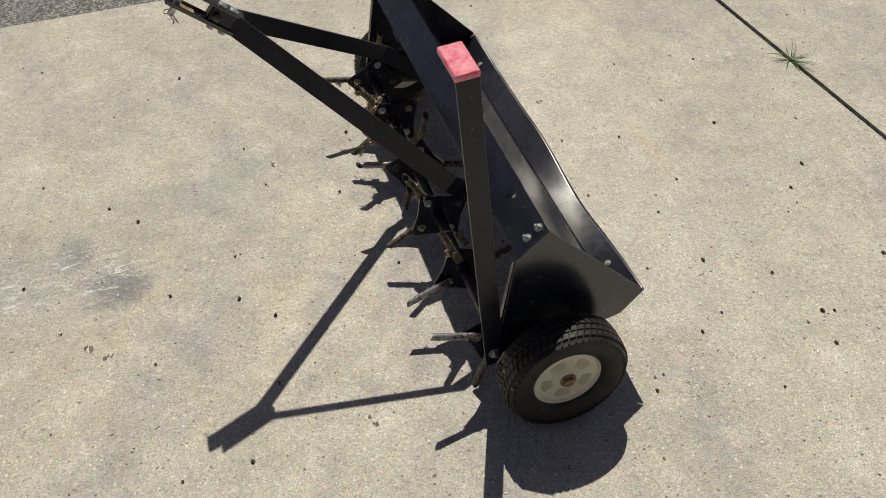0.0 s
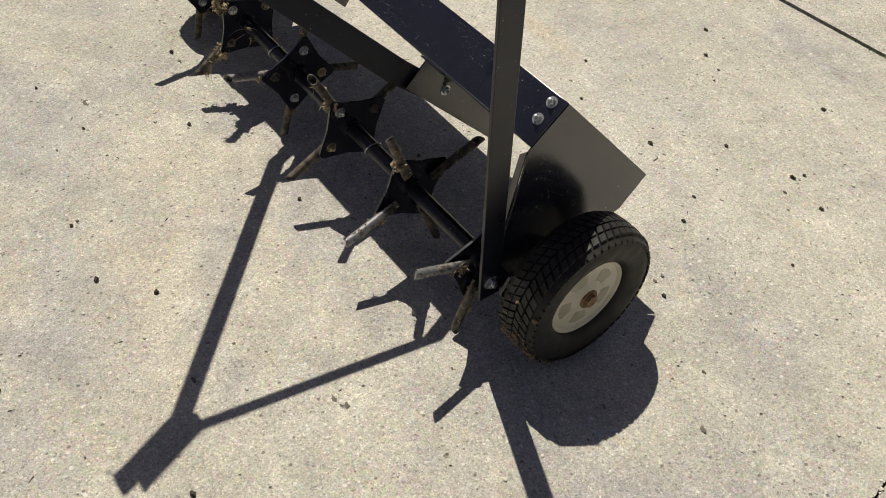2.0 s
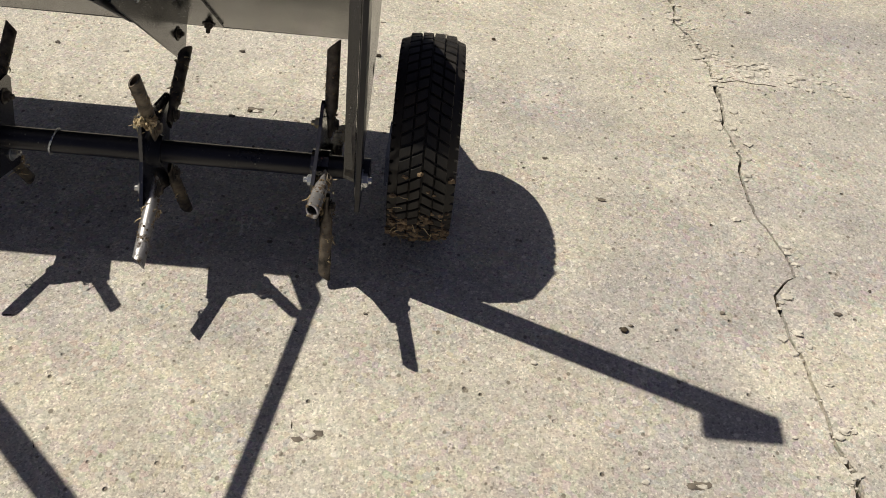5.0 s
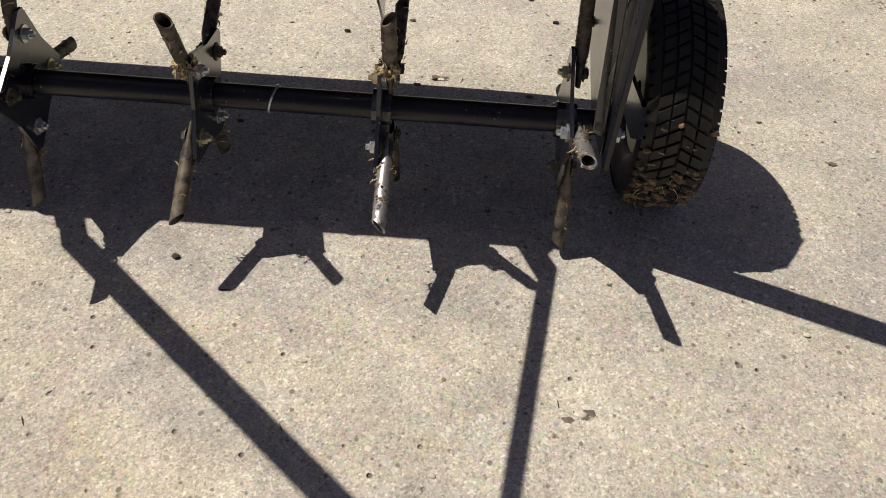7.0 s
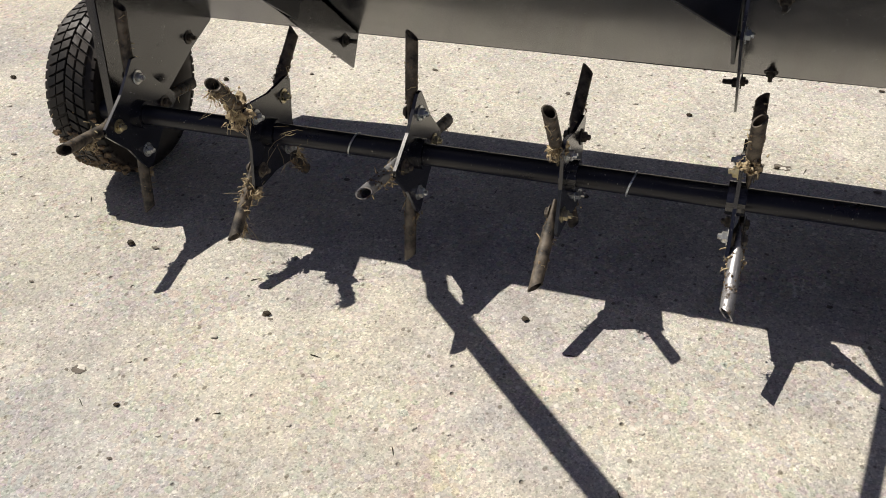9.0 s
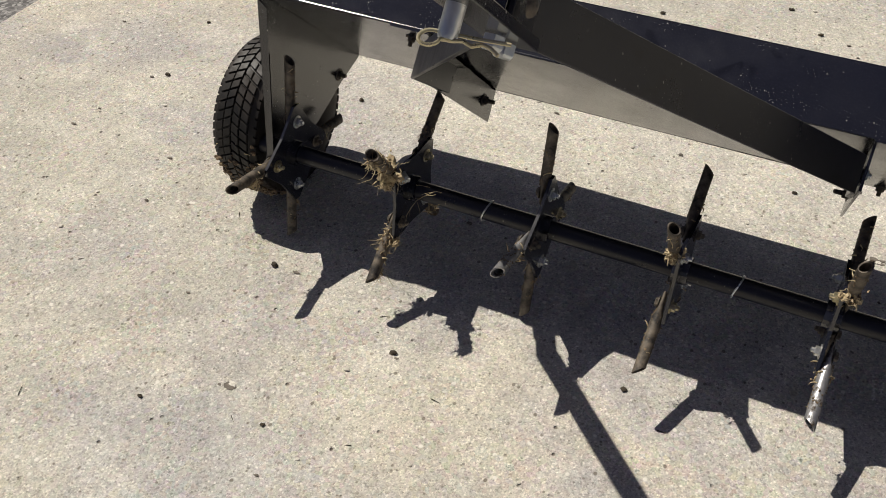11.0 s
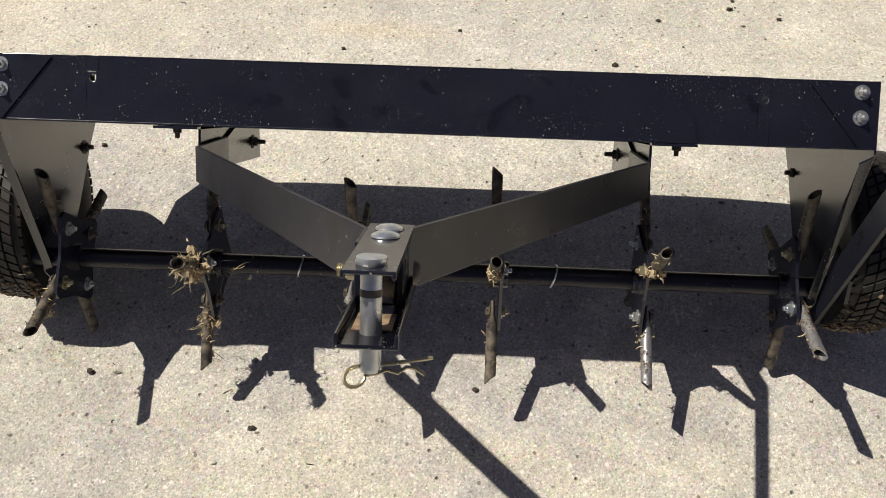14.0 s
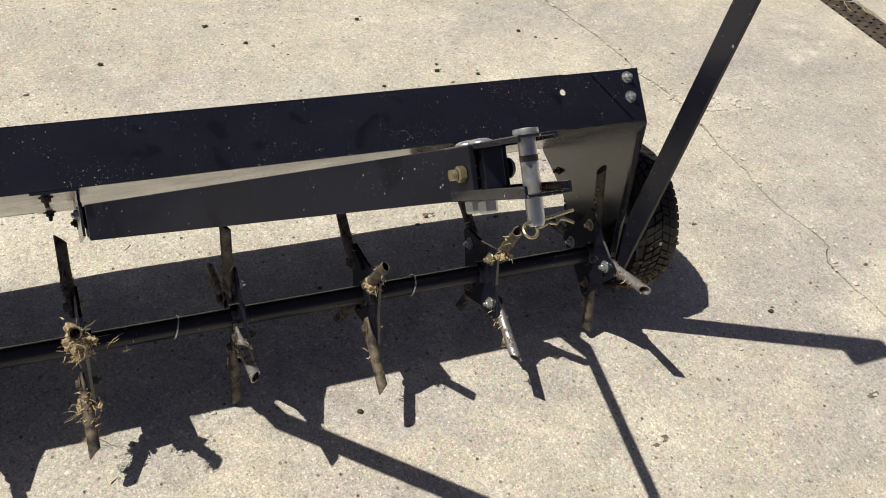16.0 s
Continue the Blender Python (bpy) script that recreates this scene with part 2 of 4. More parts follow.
CONCRETE = concrete_material()
PAINT = paint_material()
DENTED = paint_material("dented_black_paint", 0.3)
SATIN = paint_material("satin_black_paint", 0.5, 0.4)
ZINC = zinc_material("zinc_plate", (0.80, 0.80, 0.77))
BRASS = zinc_material("yellow_zinc", (0.66, 0.58, 0.36), blue=0.1)
def tine_steel():
    n = Nodes("worn_steel")
    c = n.mix(n.noise(120, 4), (0.27, 0.27, 0.28), (0.52, 0.52, 0.53))
    dirt = n.ramp(n.noise(48, 5, 0.7), [(0.50, 0.0), (0.60, 1.0)])
    c = n.mix(dirt, c, (0.07, 0.05, 0.034))
    return n.done(c, n.mix(dirt, (0.42, 0.42, 0.42), (0.9, 0.9, 0.9)), n.math('SUBTRACT', 0.75, dirt, True), n.bump(dirt, 0.5, 0.001))


STEEL = tine_steel()
RUBBER = rubber_material()
TINE = plain_material("muddy_black_tine", (0.012, 0.011, 0.011), (0.17, 0.14, 0.105), 75, 0.6, 0.7)
# pale blotches on black: scratches and sun glint of the lip, as colour
GLINT = plain_material("pale_glint_paint", (0.014, 0.014, 0.015), (0.36, 0.33, 0.28), 24, 0.6, 0.3)
DULL = plain_material("dull_cream", (0.40, 0.38, 0.27), (0.54, 0.51, 0.38), 45, 0.7, 0.1)
RIM = plain_material("cream_plastic", (0.64, 0.60, 0.46), (0.74, 0.70, 0.56), 25, 0.45, 0.05)
CAP = plain_material("rusty_cap", (0.16, 0.085, 0.04), (0.36, 0.23, 0.12), 120, 0.6, 0.4)
VINYL = plain_material("red_dip", (0.74, 0.11, 0.19), (0.86, 0.34, 0.40), 60, 0.28, 0.9)
THATCH = plain_material("dry_grass", (0.20, 0.14, 0.075), (0.60, 0.50, 0.32), 150, 0.9, 0.8)
MUD = plain_material("dried_mud", (0.085, 0.06, 0.04), (0.26, 0.19, 0.115), 140, 0.95, 1.0)
SOIL = plain_material("dark_dirt", (0.03, 0.024, 0.017), (0.085, 0.066, 0.045), 80, 0.95, 1.0)


def asphalt_material():
    n = Nodes("asphalt")
    stone = n.cells(150, out="Color")
    bw = n.t.nodes.new("ShaderNodeRGBToBW")
    n.link(stone, bw.inputs["Color"])
    c = n.ramp(bw.outputs[0], [(0.2, (0.07, 0.068, 0.068)), (0.55, (0.20, 0.195, 0.19)), (0.85, (0.46, 0.45, 0.43))])
    c = n.mix(n.ramp(n.noise(9, 5), [(0.3, 0.0), (0.7, 0.5)]), c, (0.16, 0.155, 0.15))
    return n.done(c, 0.9, normal=n.bump(bw.outputs[0], 1.0, 0.004))


ASPHALT = asphalt_material()
GRIT = plain_material("pale_grit", (0.50, 0.47, 0.40), (0.76, 0.73, 0.65), 200, 0.9, 0.3)
LEAF = plain_material("weed_green", (0.06, 0.10, 0.03), (0.12, 0.16, 0.05), 40, 0.6, 0.2)
STONE = plain_material("pebble", (0.09, 0.08, 0.07), (0.24, 0.21, 0.17), 60, 0.9, 0.6)
IRON = plain_material("grate_iron", (0.03, 0.028, 0.025), (0.10, 0.075, 0.055), 60, 0.8, 0.5)


# ---- mesh helpers ----
def obj(name, verts, faces, mat, parent=None, label="", smooth=False, bevel=0.0):
    me = bpy.data.meshes.new(name)
    me.from_pydata([tuple(v) for v in verts], [], faces)
    bm = bmesh.new()
    bm.from_mesh(me)
    bmesh.ops.recalc_face_normals(bm, faces=bm.faces)
    bm.to_mesh(me)
    bm.free()
    me.materials.append(mat)
    if smooth:
        me.polygons.foreach_set("use_smooth", [True] * len(me.polygons))
    ob = new(name, me)
    if parent is not None:
        ob.parent = parent
    if bevel:
        md = ob.modifiers.new("bevel", 'BEVEL')
        md.width, md.segments, md.limit_method, md.angle_limit = bevel, 2, 'ANGLE', radians(40)
    if label:
        ob["label"] = label
    return ob


class Mesh:
    """Collects vertices and faces of one part."""

    def __init__(self):
        self.v, self.f = [], []

    def add(self, verts, faces):
        k = len(self.v)
        self.v += [Vector(q) for q in verts]
        self.f += [tuple(i + k for i in q) for q in faces]
        return self

    def prism(self, poly, a, b):
        """poly: corners as 3D points; extruded from offset a to offset b (vectors)."""
        n = len(poly)
        a, b = Vector(a), Vector(b)
        vs = [Vector(p) + a for p in poly] + [Vector(p) + b for p in poly]
        fs = [tuple(range(n)), tuple(range(2 * n - 1, n - 1, -1))] + [(i, (i + 1) % n, n + (i + 1) % n, n + i) for i in range(n)]
        return self.add(vs, fs)

    def box(self, c, u, v, w):
        """Centre and three half-edge vectors."""
        c, u, v, w = Vector(c), Vector(u), Vector(v), Vector(w)
        return self.prism([c - u - v, c + u - v, c + u + v, c - u + v], -w, w)

    def sweep(self, path, radii, sides=12, ends=True):
        """A round tube along a path."""
        path = [Vector(p) for p in path]
        radii = list(radii) if hasattr(radii, "__len__") else [radii] * len(path)
        rings = []
        up = None
        for i, p in enumerate(path):
            d = (path[min(i + 1, len(path) - 1)] - path[max(i - 1, 0)]).normalized()
            if up is None:
                up = d.orthogonal().normalized()
            up = (up - d * up.dot(d)).normalized()
            side = d.cross(up)
            rings.append([p + (up * math.cos(k * math.tau / sides) + side * math.sin(k * math.tau / sides)) * radii[i] for k in range(sides)])
        k = [q for r in rings for q in r]
        fs = [(i * sides + j, i * sides + (j + 1) % sides, (i + 1) * sides + (j + 1) % sides, (i + 1) * sides + j)
              for i in range(len(path) - 1) for j in range(sides)]
        if ends:
            fs += [tuple(range(sides - 1, -1, -1)), tuple(range((len(path) - 1) * sides, len(path) * sides))]
        return self.add(k, fs)

    def lathe(self, profile, centre, axis, ref, sides=40, closed=False):
        """profile: (along the axis, radius) pairs."""
        c, a = Vector(centre), Vector(axis).normalized()
        r = (Vector(ref) - a * Vector(ref).dot(a)).normalized()
        s = a.cross(r)
        vs = [c + a * h + (r * math.cos(k * math.tau / sides) + s * math.sin(k * math.tau / sides)) * q for h, q in profile for k in range(sides)]
        n = len(profile)
        fs = [(i * sides + j, i * sides + (j + 1) % sides, ((i + 1) % n) * sides + (j + 1) % sides, ((i + 1) % n) * sides + j)
              for i in range(n if closed else n - 1) for j in range(sides)]
        return self.add(vs, fs)

    def hexa(self, c, axis, r, h):
        return self.lathe([(0, 0.0001), (0, r), (h * 0.8, r), (h, r * 0.86), (h, 0.0001)], c, axis, Vector(axis).orthogonal(), 6)

    def blob(self, c, size, seed, rough=0.35):
        """A small rough lump."""
        bm = bmesh.new()
        bmesh.ops.create_icosphere(bm, subdivisions=2, radius=1.0)
        sx, sy, sz = size
        vs = []
        for q in bm.verts:
            k = 1 + rough * noise.noise(q.co * 1.7 + Vector((seed * 3.1, seed * 1.7, seed)))+ 0.5 * rough * noise.noise(q.co * 4.3 + Vector((seed, 9, 2)))
            vs.append(Vector(c) + Vector((q.co.x * sx * k, q.co.y * sy * k, q.co.z * sz * k)))
        fs = [tuple(x.index for x in f.verts) for f in bm.faces]
        bm.free()
        return self.add(vs, fs)

    def strand(self, p, d, length, width, rnd, curl=1.0):
        """A thin dry blade or root, bent at random."""
        pts = [Vector(p)]
        d = Vector(d).normalized()
        for _ in range(4):
            d = (d + Vector((rnd.uniform(-1, 1), rnd.uniform(-1, 1), rnd.uniform(-1, 0.6))) * 0.45 * curl).normalized()
            pts.append(pts[-1] + d * (length / 4))
        return self.sweep(pts, [width, width, width * 0.8, width * 0.6, width * 0.3], 4)

    def make(self, name, mat, parent=None, label="", smooth=False, bevel=0.0):
        ob = obj(name, self.v, self.f, mat, parent, label, smooth, bevel)
        if smooth:
            ob.data.set_sharp_from_angle(angle=radians(40))
        return ob


# ---- ground ----
def plate(name, corners, top, bottom, mat, label, category):
    m = Mesh().prism([(x, y, 0) for x, y in corners], (0, 0, bottom), (0, 0, top))
    return tagged(m.make(name, mat), label, category, kind="structure")


def laid(x, y):
    """From the slabs' own axes to the world's: the driveway lies three degrees askew to the machine."""
    a = radians(3.2)
    return (x * math.cos(a) - y * math.sin(a), x * math.sin(a) + y * math.cos(a))


def broken(line, step=0.012, jag=0.0045, seed=1.0):
    """A polyline broken up into small uneven steps."""
    out = []
    for (x0, y0), (x1, y1) in zip(line, line[1:]):
        d = math.hypot(x1 - x0, y1 - y0)
        k = max(1, int(d / step))
        for i in range(k):
            f = i / k
            p = Vector((x0 + (x1 - x0) * f, y0 + (y1 - y0) * f, seed))
            out.append((p.x + jag * noise.noise(p * 45) + jag * 1.6 * noise.noise(p * 17), p.y + jag * noise.noise(p * 45 + Vector((7, 3, 1)))))
    return out + [line[-1]]


JOINT = 1.163
CRACK = [laid(1.06, JOINT - 0.0085), (0.932, 0.982), (0.961, 0.86), (0.998, 0.736), (1.019, 0.634), (1.009, 0.574), (1.046, 0.478), (1.054, 0.389), (1.051, 0.274),
         (1.058, 0.188), (1.051, 0.112), (1.054, 0.046), (1.078, -0.014), (1.083, -0.061), (1.052, -0.098), (1.050, -0.135), (1.056, -0.198), (1.075, -0.36), (1.06, -0.55), (1.10, -0.9), (1.10, -1.6), laid(1.05, -30)]
crack_l = broken(CRACK)
gap = [0.0034 + 0.0035 * abs(noise.noise(Vector((x * 9, y * 9, 3)))) + 0.008 * max(0.0, noise.noise(Vector((x * 21, y * 21, 8)))) for x, y in crack_l]
crack_r = [(x + g, y) for (x, y), g in zip(crack_l, gap)]
DRAIN = 1.842


def side_edge(y):
    """Where the concrete ends against the asphalt."""
    return -1.418 + 0.016 * (y + 0.727)


plate("ground", [(-400, -400), (400, -400), (400, 400), (-400, 400)], -0.10, -0.4, SOIL, "dark bare soil below and round the slabs", "ground")
plate("pavement_1", [(side_edge(1.08), laid(0, JOINT - 0.0085)[1] - 0.079)] + crack_l + [(side_edge(-30), -30)], 0.0, -0.12, CONCRETE, "sunlit weathered beige concrete driveway slab with fine pits", "driveway")
plate("pavement_2", crack_r + [laid(DRAIN, -30), laid(DRAIN, JOINT - 0.0085)], 0.0, -0.12, CONCRETE, "beige concrete slab beyond a jagged crack", "driveway")
plate("pavement_3", [(side_edge(1.09), laid(0, JOINT + 0.0085)[1] - 0.079), laid(DRAIN, JOINT + 0.0085), laid(DRAIN, 30), (side_edge(30), 30)], 0.0, -0.12, CONCRETE, "beige concrete slab beyond a straight open joint", "driveway")
plate("pavement_4", [laid(DRAIN + 0.125, -30), laid(60, -30), laid(60, 30), laid(DRAIN + 0.125, 30)], 0.0, -0.12, CONCRETE, "beige concrete beyond the drain channel", "driveway")
plate("road", [(-60, -60), (side_edge(-60) - 0.002, -60), (side_edge(60) - 0.002, 60), (-60, 60)], -0.010, -0.11, ASPHALT, "dark grey coarse asphalt beside the driveway edge", "road")

# ---- the aerator ----
aerator = tagged(new("lawn_aerator"), "black steel tow-behind plug aerator with muddy tines, tipped back", "aerator")
aerator.empty_display_size = 0.1
T, F, C, R = Vector((0, -0.0157, 0.4315)), Vector((0, -0.0735, 0.3805)), Vector((0, 0.1477, 0.163)), Vector((0, 0.2055, 0.190))
HALF = 0.512
SHEET = 0.0025
X = Vector((1, 0, 0))


def pierced(name, a, b, out, holes, parent, half=HALF, mat=None, thick=SHEET):
    """A sheet across the machine from edge a to edge b with round holes (x, share of the way, radius); thick towards out."""
    a, b, out = Vector(a), Vector(b), Vector(out).normalized()
    ln = (b - a).length
    v_dir = (b - a).normalized()
    m = Mesh()

    def at(x, v):
        return a + X * x + v_dir * v

    xs = -half
    for hx, share, r in sorted(holes):
        v, q = share * ln, r * 1.6
        m.add([at(xs, 0), at(hx - q, 0), at(hx - q, ln), at(xs, ln)], [(0, 1, 2, 3)])
        m.add([at(hx - q, 0), at(hx + q, 0), at(hx + q, v - q), at(hx - q, v - q)], [(0, 1, 2, 3)])
        m.add([at(hx - q, v + q), at(hx + q, v + q), at(hx + q, ln), at(hx - q, ln)], [(0, 1, 2, 3)])
        ring = []
        for k in range(16):
            an = k * math.tau / 16 + math.pi / 4
            c, sn = math.cos(an), math.sin(an)
            f = q / max(abs(c), abs(sn))
            ring += [at(hx + c * f, v + sn * f), at(hx + c * r, v + sn * r)]
        m.add(ring, [(2 * k, (2 * k + 2) % 32, (2 * k + 3) % 32, 2 * k + 1) for k in range(16)])
        xs = hx + q
    m.add([at(xs, 0), at(half, 0), at(half, ln), at(xs, ln)], [(0, 1, 2, 3)])
    me = bpy.data.meshes.new(name)
    me.from_pydata([tuple(v) for v in m.v], [], m.f)
    bm = bmesh.new()
    bm.from_mesh(me)
    bmesh.ops.remove_doubles(bm, verts=bm.verts, dist=0.00005)
    for f in bm.faces:
        if f.normal.dot(out) < 0:
            f.normal_flip()
    bm.to_mesh(me)
    bm.free()
    me.materials.append(mat or PAINT)
    ob = new(name, me)
    ob.parent = parent
    md = ob.modifiers.new("thickness", 'SOLIDIFY')
    md.thickness, md.offset = thick, 1.0
    md = ob.modifiers.new("bevel", 'BEVEL')
    md.width, md.segments, md.limit_method, md.angle_limit = 0.0006, 2, 'ANGLE', radians(60)
    return ob


tray = new("tray")
tray.parent = aerator
tray["label"] = "black sheet-steel weight tray with dust and scuffs"
n_floor = Vector((0, (F - C).z, -(F - C).y)).normalized()
n_front = Vector((0, -(T - F).z, (T - F).y)).normalized()
pierced("front_wall", T, F, -n_front, [(-0.387, 0.32, 0.0045), (0.387, 0.32, 0.0045)], tray)
pierced("tray_floor", F, C, n_floor, [], tray)


def dented_wall():
    """The rear wall: one sheet whose lip is pushed down in a shallow dent, with a fold on either side of it."""
    nx, nv = 128, 10
    up = Vector((0, -(R - C).z, (R - C).y)).normalized()
    held = Vector((0, 0.199, 0.205))  # the lip where the end plates hold it
    vs = []
    for j in range(nv + 1):
        v = j / nv
        for i in range(nx + 1):
            x = -HALF + 2 * HALF * i / nx
            q = (x - DENT) / DENT_WIDE
            f = min(1.0, (HALF - abs(x)) / 0.20)
            edge = held.lerp(R, f * f * (3 - 2 * f)) - C
            drop = DENT_DEEP * v * (math.exp(-q * q) - 0.22 * math.exp(-(q + 1.9) ** 2 * 2.0))
            vs.append(C + X * x + edge * v + Vector((0, -0.05 * drop, -drop)) + up * (0.0012 * math.sin(v * math.pi) * noise.noise(Vector((x * 7, v, 4)))))
    fs = [(j * (nx + 1) + i, j * (nx + 1) + i + 1, (j + 1) * (nx + 1) + i + 1, (j + 1) * (nx + 1) + i) for j in range(nv) for i in range(nx)]
    ob = obj("rear_wall", vs, fs, DENTED, tray, "black steel rear wall, dented at its lip", True)
    md = ob.modifiers.new("thickness", 'SOLIDIFY')
    md.thickness, md.offset = SHEET, 0.0
    for x in (-0.40, 0.40):
        bolt(ob, C.lerp(held.lerp(R, 0.55), 0.5) + X * x + up * 0.0016, up, 0.0042, 0.0015, ZINC, 0.0005)


DENT, DENT_WIDE, DENT_DEEP = 0.195, 0.13, 0.017


SHAFT = Vector((0, -0.100, 0.1457))


def bolt(parent, at, axis, r=0.0065, head=0.005, mat=ZINC, stub=0.006, name="bolt"):
    m = Mesh()
    a = Vector(axis).normalized()
    m.lathe([(0, 0.0001), (0, r * 1.55), (0.0012, r * 1.55), (0.0012, r)], at, a, a.orthogonal(), 16)
    m.hexa(Vector(at) + a * 0.0012, a, r, head)
    m.lathe([(head, r * 0.55), (head + stub, r * 0.5), (head + stub + 0.001, 0.0001)], at, a, a.orthogonal(), 10)
    return m.make(name, mat, parent)


def end_panel(s):
    """The end plate: closes the tray and carries the shaft."""
    x = s * (HALF + 0.001)
    edge = [(T.y, T.z), (0.197, 0.207), (0.151, 0.156), (0.095, 0.142), (0.06, 0.129), (0.02, 0.115), (-0.03, 0.102), (-0.116, 0.116), (-0.120, 0.135), (-0.110, 0.160), (F.y - 0.004, F.z - 0.003)]
    m = Mesh().prism([(x, y, z) for y, z in edge], (0, 0, 0), (s * SHEET, 0, 0))
    p = m.make("end_panel", PAINT, aerator, "black steel end plate, scuffed", bevel=0.0007)
    # folded front lip and the tab under the front wall
    lip = Mesh().prism([Vector((x, F.y - 0.004, F.z - 0.006)), Vector((x, -0.116, 0.140)), Vector((x - s * 0.012, -0.116, 0.146)), Vector((x - s * 0.012, F.y - 0.004, F.z - 0.018))],
                       (0, 0, 0), (0, -0.0025, 0))
    lip.make("front_lip", PAINT, p)
    if s > 0:
        # thin strip whose pale colour stands in for sun glint on the scratched lip
        glint = Mesh().prism([Vector((x - 0.0005, -0.1145, 0.145)), Vector((x - 0.011, -0.1145, 0.150)), Vector((x - 0.007, -0.1050, 0.195)), Vector((x - 0.0005, -0.1022, 0.222))], (0, -0.0034, 0), (0, -0.0024, 0))
        glint.make("lip_glint", GLINT, p, "scratched part of the lip with its sun glint painted pale")
    nrm = n_front
    tab = Mesh().prism([Vector((s * 0.514, T.y, T.z)) + nrm * 0.0005, Vector((s * 0.514, F.y, F.z)) + nrm * 0.0005, Vector((s * 0.495, F.y, F.z)) + nrm * 0.0005,
                        Vector((s * 0.435, T.y - 0.002, T.z - 0.002)) + nrm * 0.0005], (0, 0, 0), nrm * 0.0022)
    tab.make("corner_tab", PAINT, p)
    for k in (0.17, 0.54):
        bolt(p, Vector((s * 0.494, 0, 0)) + T.lerp(F, k) + nrm * 0.0027, nrm, 0.0056)
    bolt(p, (x + s * SHEET if s > 0 else x, 0.089, 0.159), (-s, 0, 0), 0.0065, 0.005, TINE, 0.008)
    return p


dented_wall()
for side in (1, -1):
    end_panel(side)

# shaft
shaft = Mesh().lathe([(-0.53, 0.0001), (-0.53, 0.0132), (0.53, 0.0132), (0.53, 0.0001)], SHAFT, X, (0, 0, 1), 28).make("shaft", SATIN, aerator, "glossy black round steel shaft", True)
for x in (0.1705, -0.167):
    m = Mesh()
    m.sweep([SHAFT + Vector((x + 0.004 * math.sin(k * 0.35), math.cos(k * math.tau / 22) * 0.0148, math.sin(k * math.tau / 22) * 0.0148)) for k in range(22)], 0.0013, 6)
    m.make("wire_clip", ZINC, shaft, "thin bright wire ring", True)

# tines
SPOOLS = [(-0.474, 78, -1), (-0.2816, 36.5, -1), (-0.0847, 75.8, -1), (0.1005, 29.5, -1), (0.2836, 21.8, 1), (0.4732, 70.6, 1)]


def around(x, angle, r):
    a = radians(angle)
    return SHAFT + Vector((x, r * math.cos(a), r * math.sin(a)))


def tine(x, angle, s, parent, seed, bright):
    """A hollow coring spoon: a tube cut open along its inner half, with a slanted mouth."""
    rnd = random.Random(seed)
    a = radians(angle)
    d = Vector((0, math.cos(a), math.sin(a)))
    e = Vector((0, -math.sin(a), math.cos(a)))
    ro, ri, n = 0.0074, 0.0058, 16
    m = Mesh()
    base = SHAFT + X * (x + s * 0.0090)
    stations = [0.036, 0.058, 0.070, 0.085, 0.105, 0.122, 0.134]
    vs = []
    for i, r in enumerate(stations):
        flat = 0.35 if i == 0 else 0.6 if i == 1 else 1.0
        for rad in (ro, ri):
            for k in range(n):
                t = k * math.tau / n
                tip = (0.006 * (1 + math.cos(t)) if i == len(stations) - 1 else 0.0)
                vs.append(base + d * (r + tip) + X * (s * math.cos(t) * rad * flat) + e * (math.sin(t) * rad * (1.25 if flat < 1 else 1.0)))
    fs = []
    for i in range(len(stations) - 1):
        for k in range(n):
            k2 = (k + 1) % n
            o, q = i * 2 * n, (i + 1) * 2 * n
            fs.append((o + k, o + k2, q + k2, q + k))
            fs.append((o + n + k2, o + n + k, q + n + k, q + n + k2))
    last = (len(stations) - 1) * 2 * n
    for k in range(n):
        k2 = (k + 1) % n
        fs.append((k2, k, n + k, n + k2))
        fs.append((last + k, last + k2, last + n + k2, last + n + k))
    m.add(vs, fs)
    return m.make("tine", STEEL if bright else TINE, parent, "hollow steel coring tine, muddy", True)


def spool(i, x, base, s):
    m = Mesh()
    pts = []
    for k in range(4):
        for off, r in ((-3, 0.076), (5, 0.075), (45, 0.052)):
            pts.append(around(x, base + 90 * k + off, r))
    m.prism(pts, (-0.002, 0, 0), (0.002, 0, 0))
    m.lathe([(-0.010, 0.0135), (-0.010, 0.0185), (0.010, 0.0185), (0.010, 0.0135)], around(x, 0, 0), X, (0, 0, 1), 20, True)
    p = m.make("tine_spool", PAINT, aerator, "black steel tine plate with four bolted tines")
    for k in range(4):
        a = base + 90 * k
        tine(x, a, s, p, i * 7 + k, (i, k) in ((4, 2), (5, 1), (2, 1)))
        bolt(p, around(x - s * 0.002, a, 0.050), (-s, 0, 0), 0.0062, 0.0055, (ZINC, BRASS, ZINC, TINE)[(i + k) % 4], 0.005)
        bolt(p, around(x + s * 0.013, a, 0.050), (s, 0, 0), 0.0058, 0.004, TINE, 0.001)
    return p


spools = [spool(i, *q) for i, q in enumerate(SPOOLS)]

# tow bar: two flat straps meet at the clevis
TONGUE_B = Vector((0.0100, -0.4637, 0.6675))
u_t = Vector((0, -0.757, 0.6534))
w_t = Vector((0, 0.6534, 0.757))


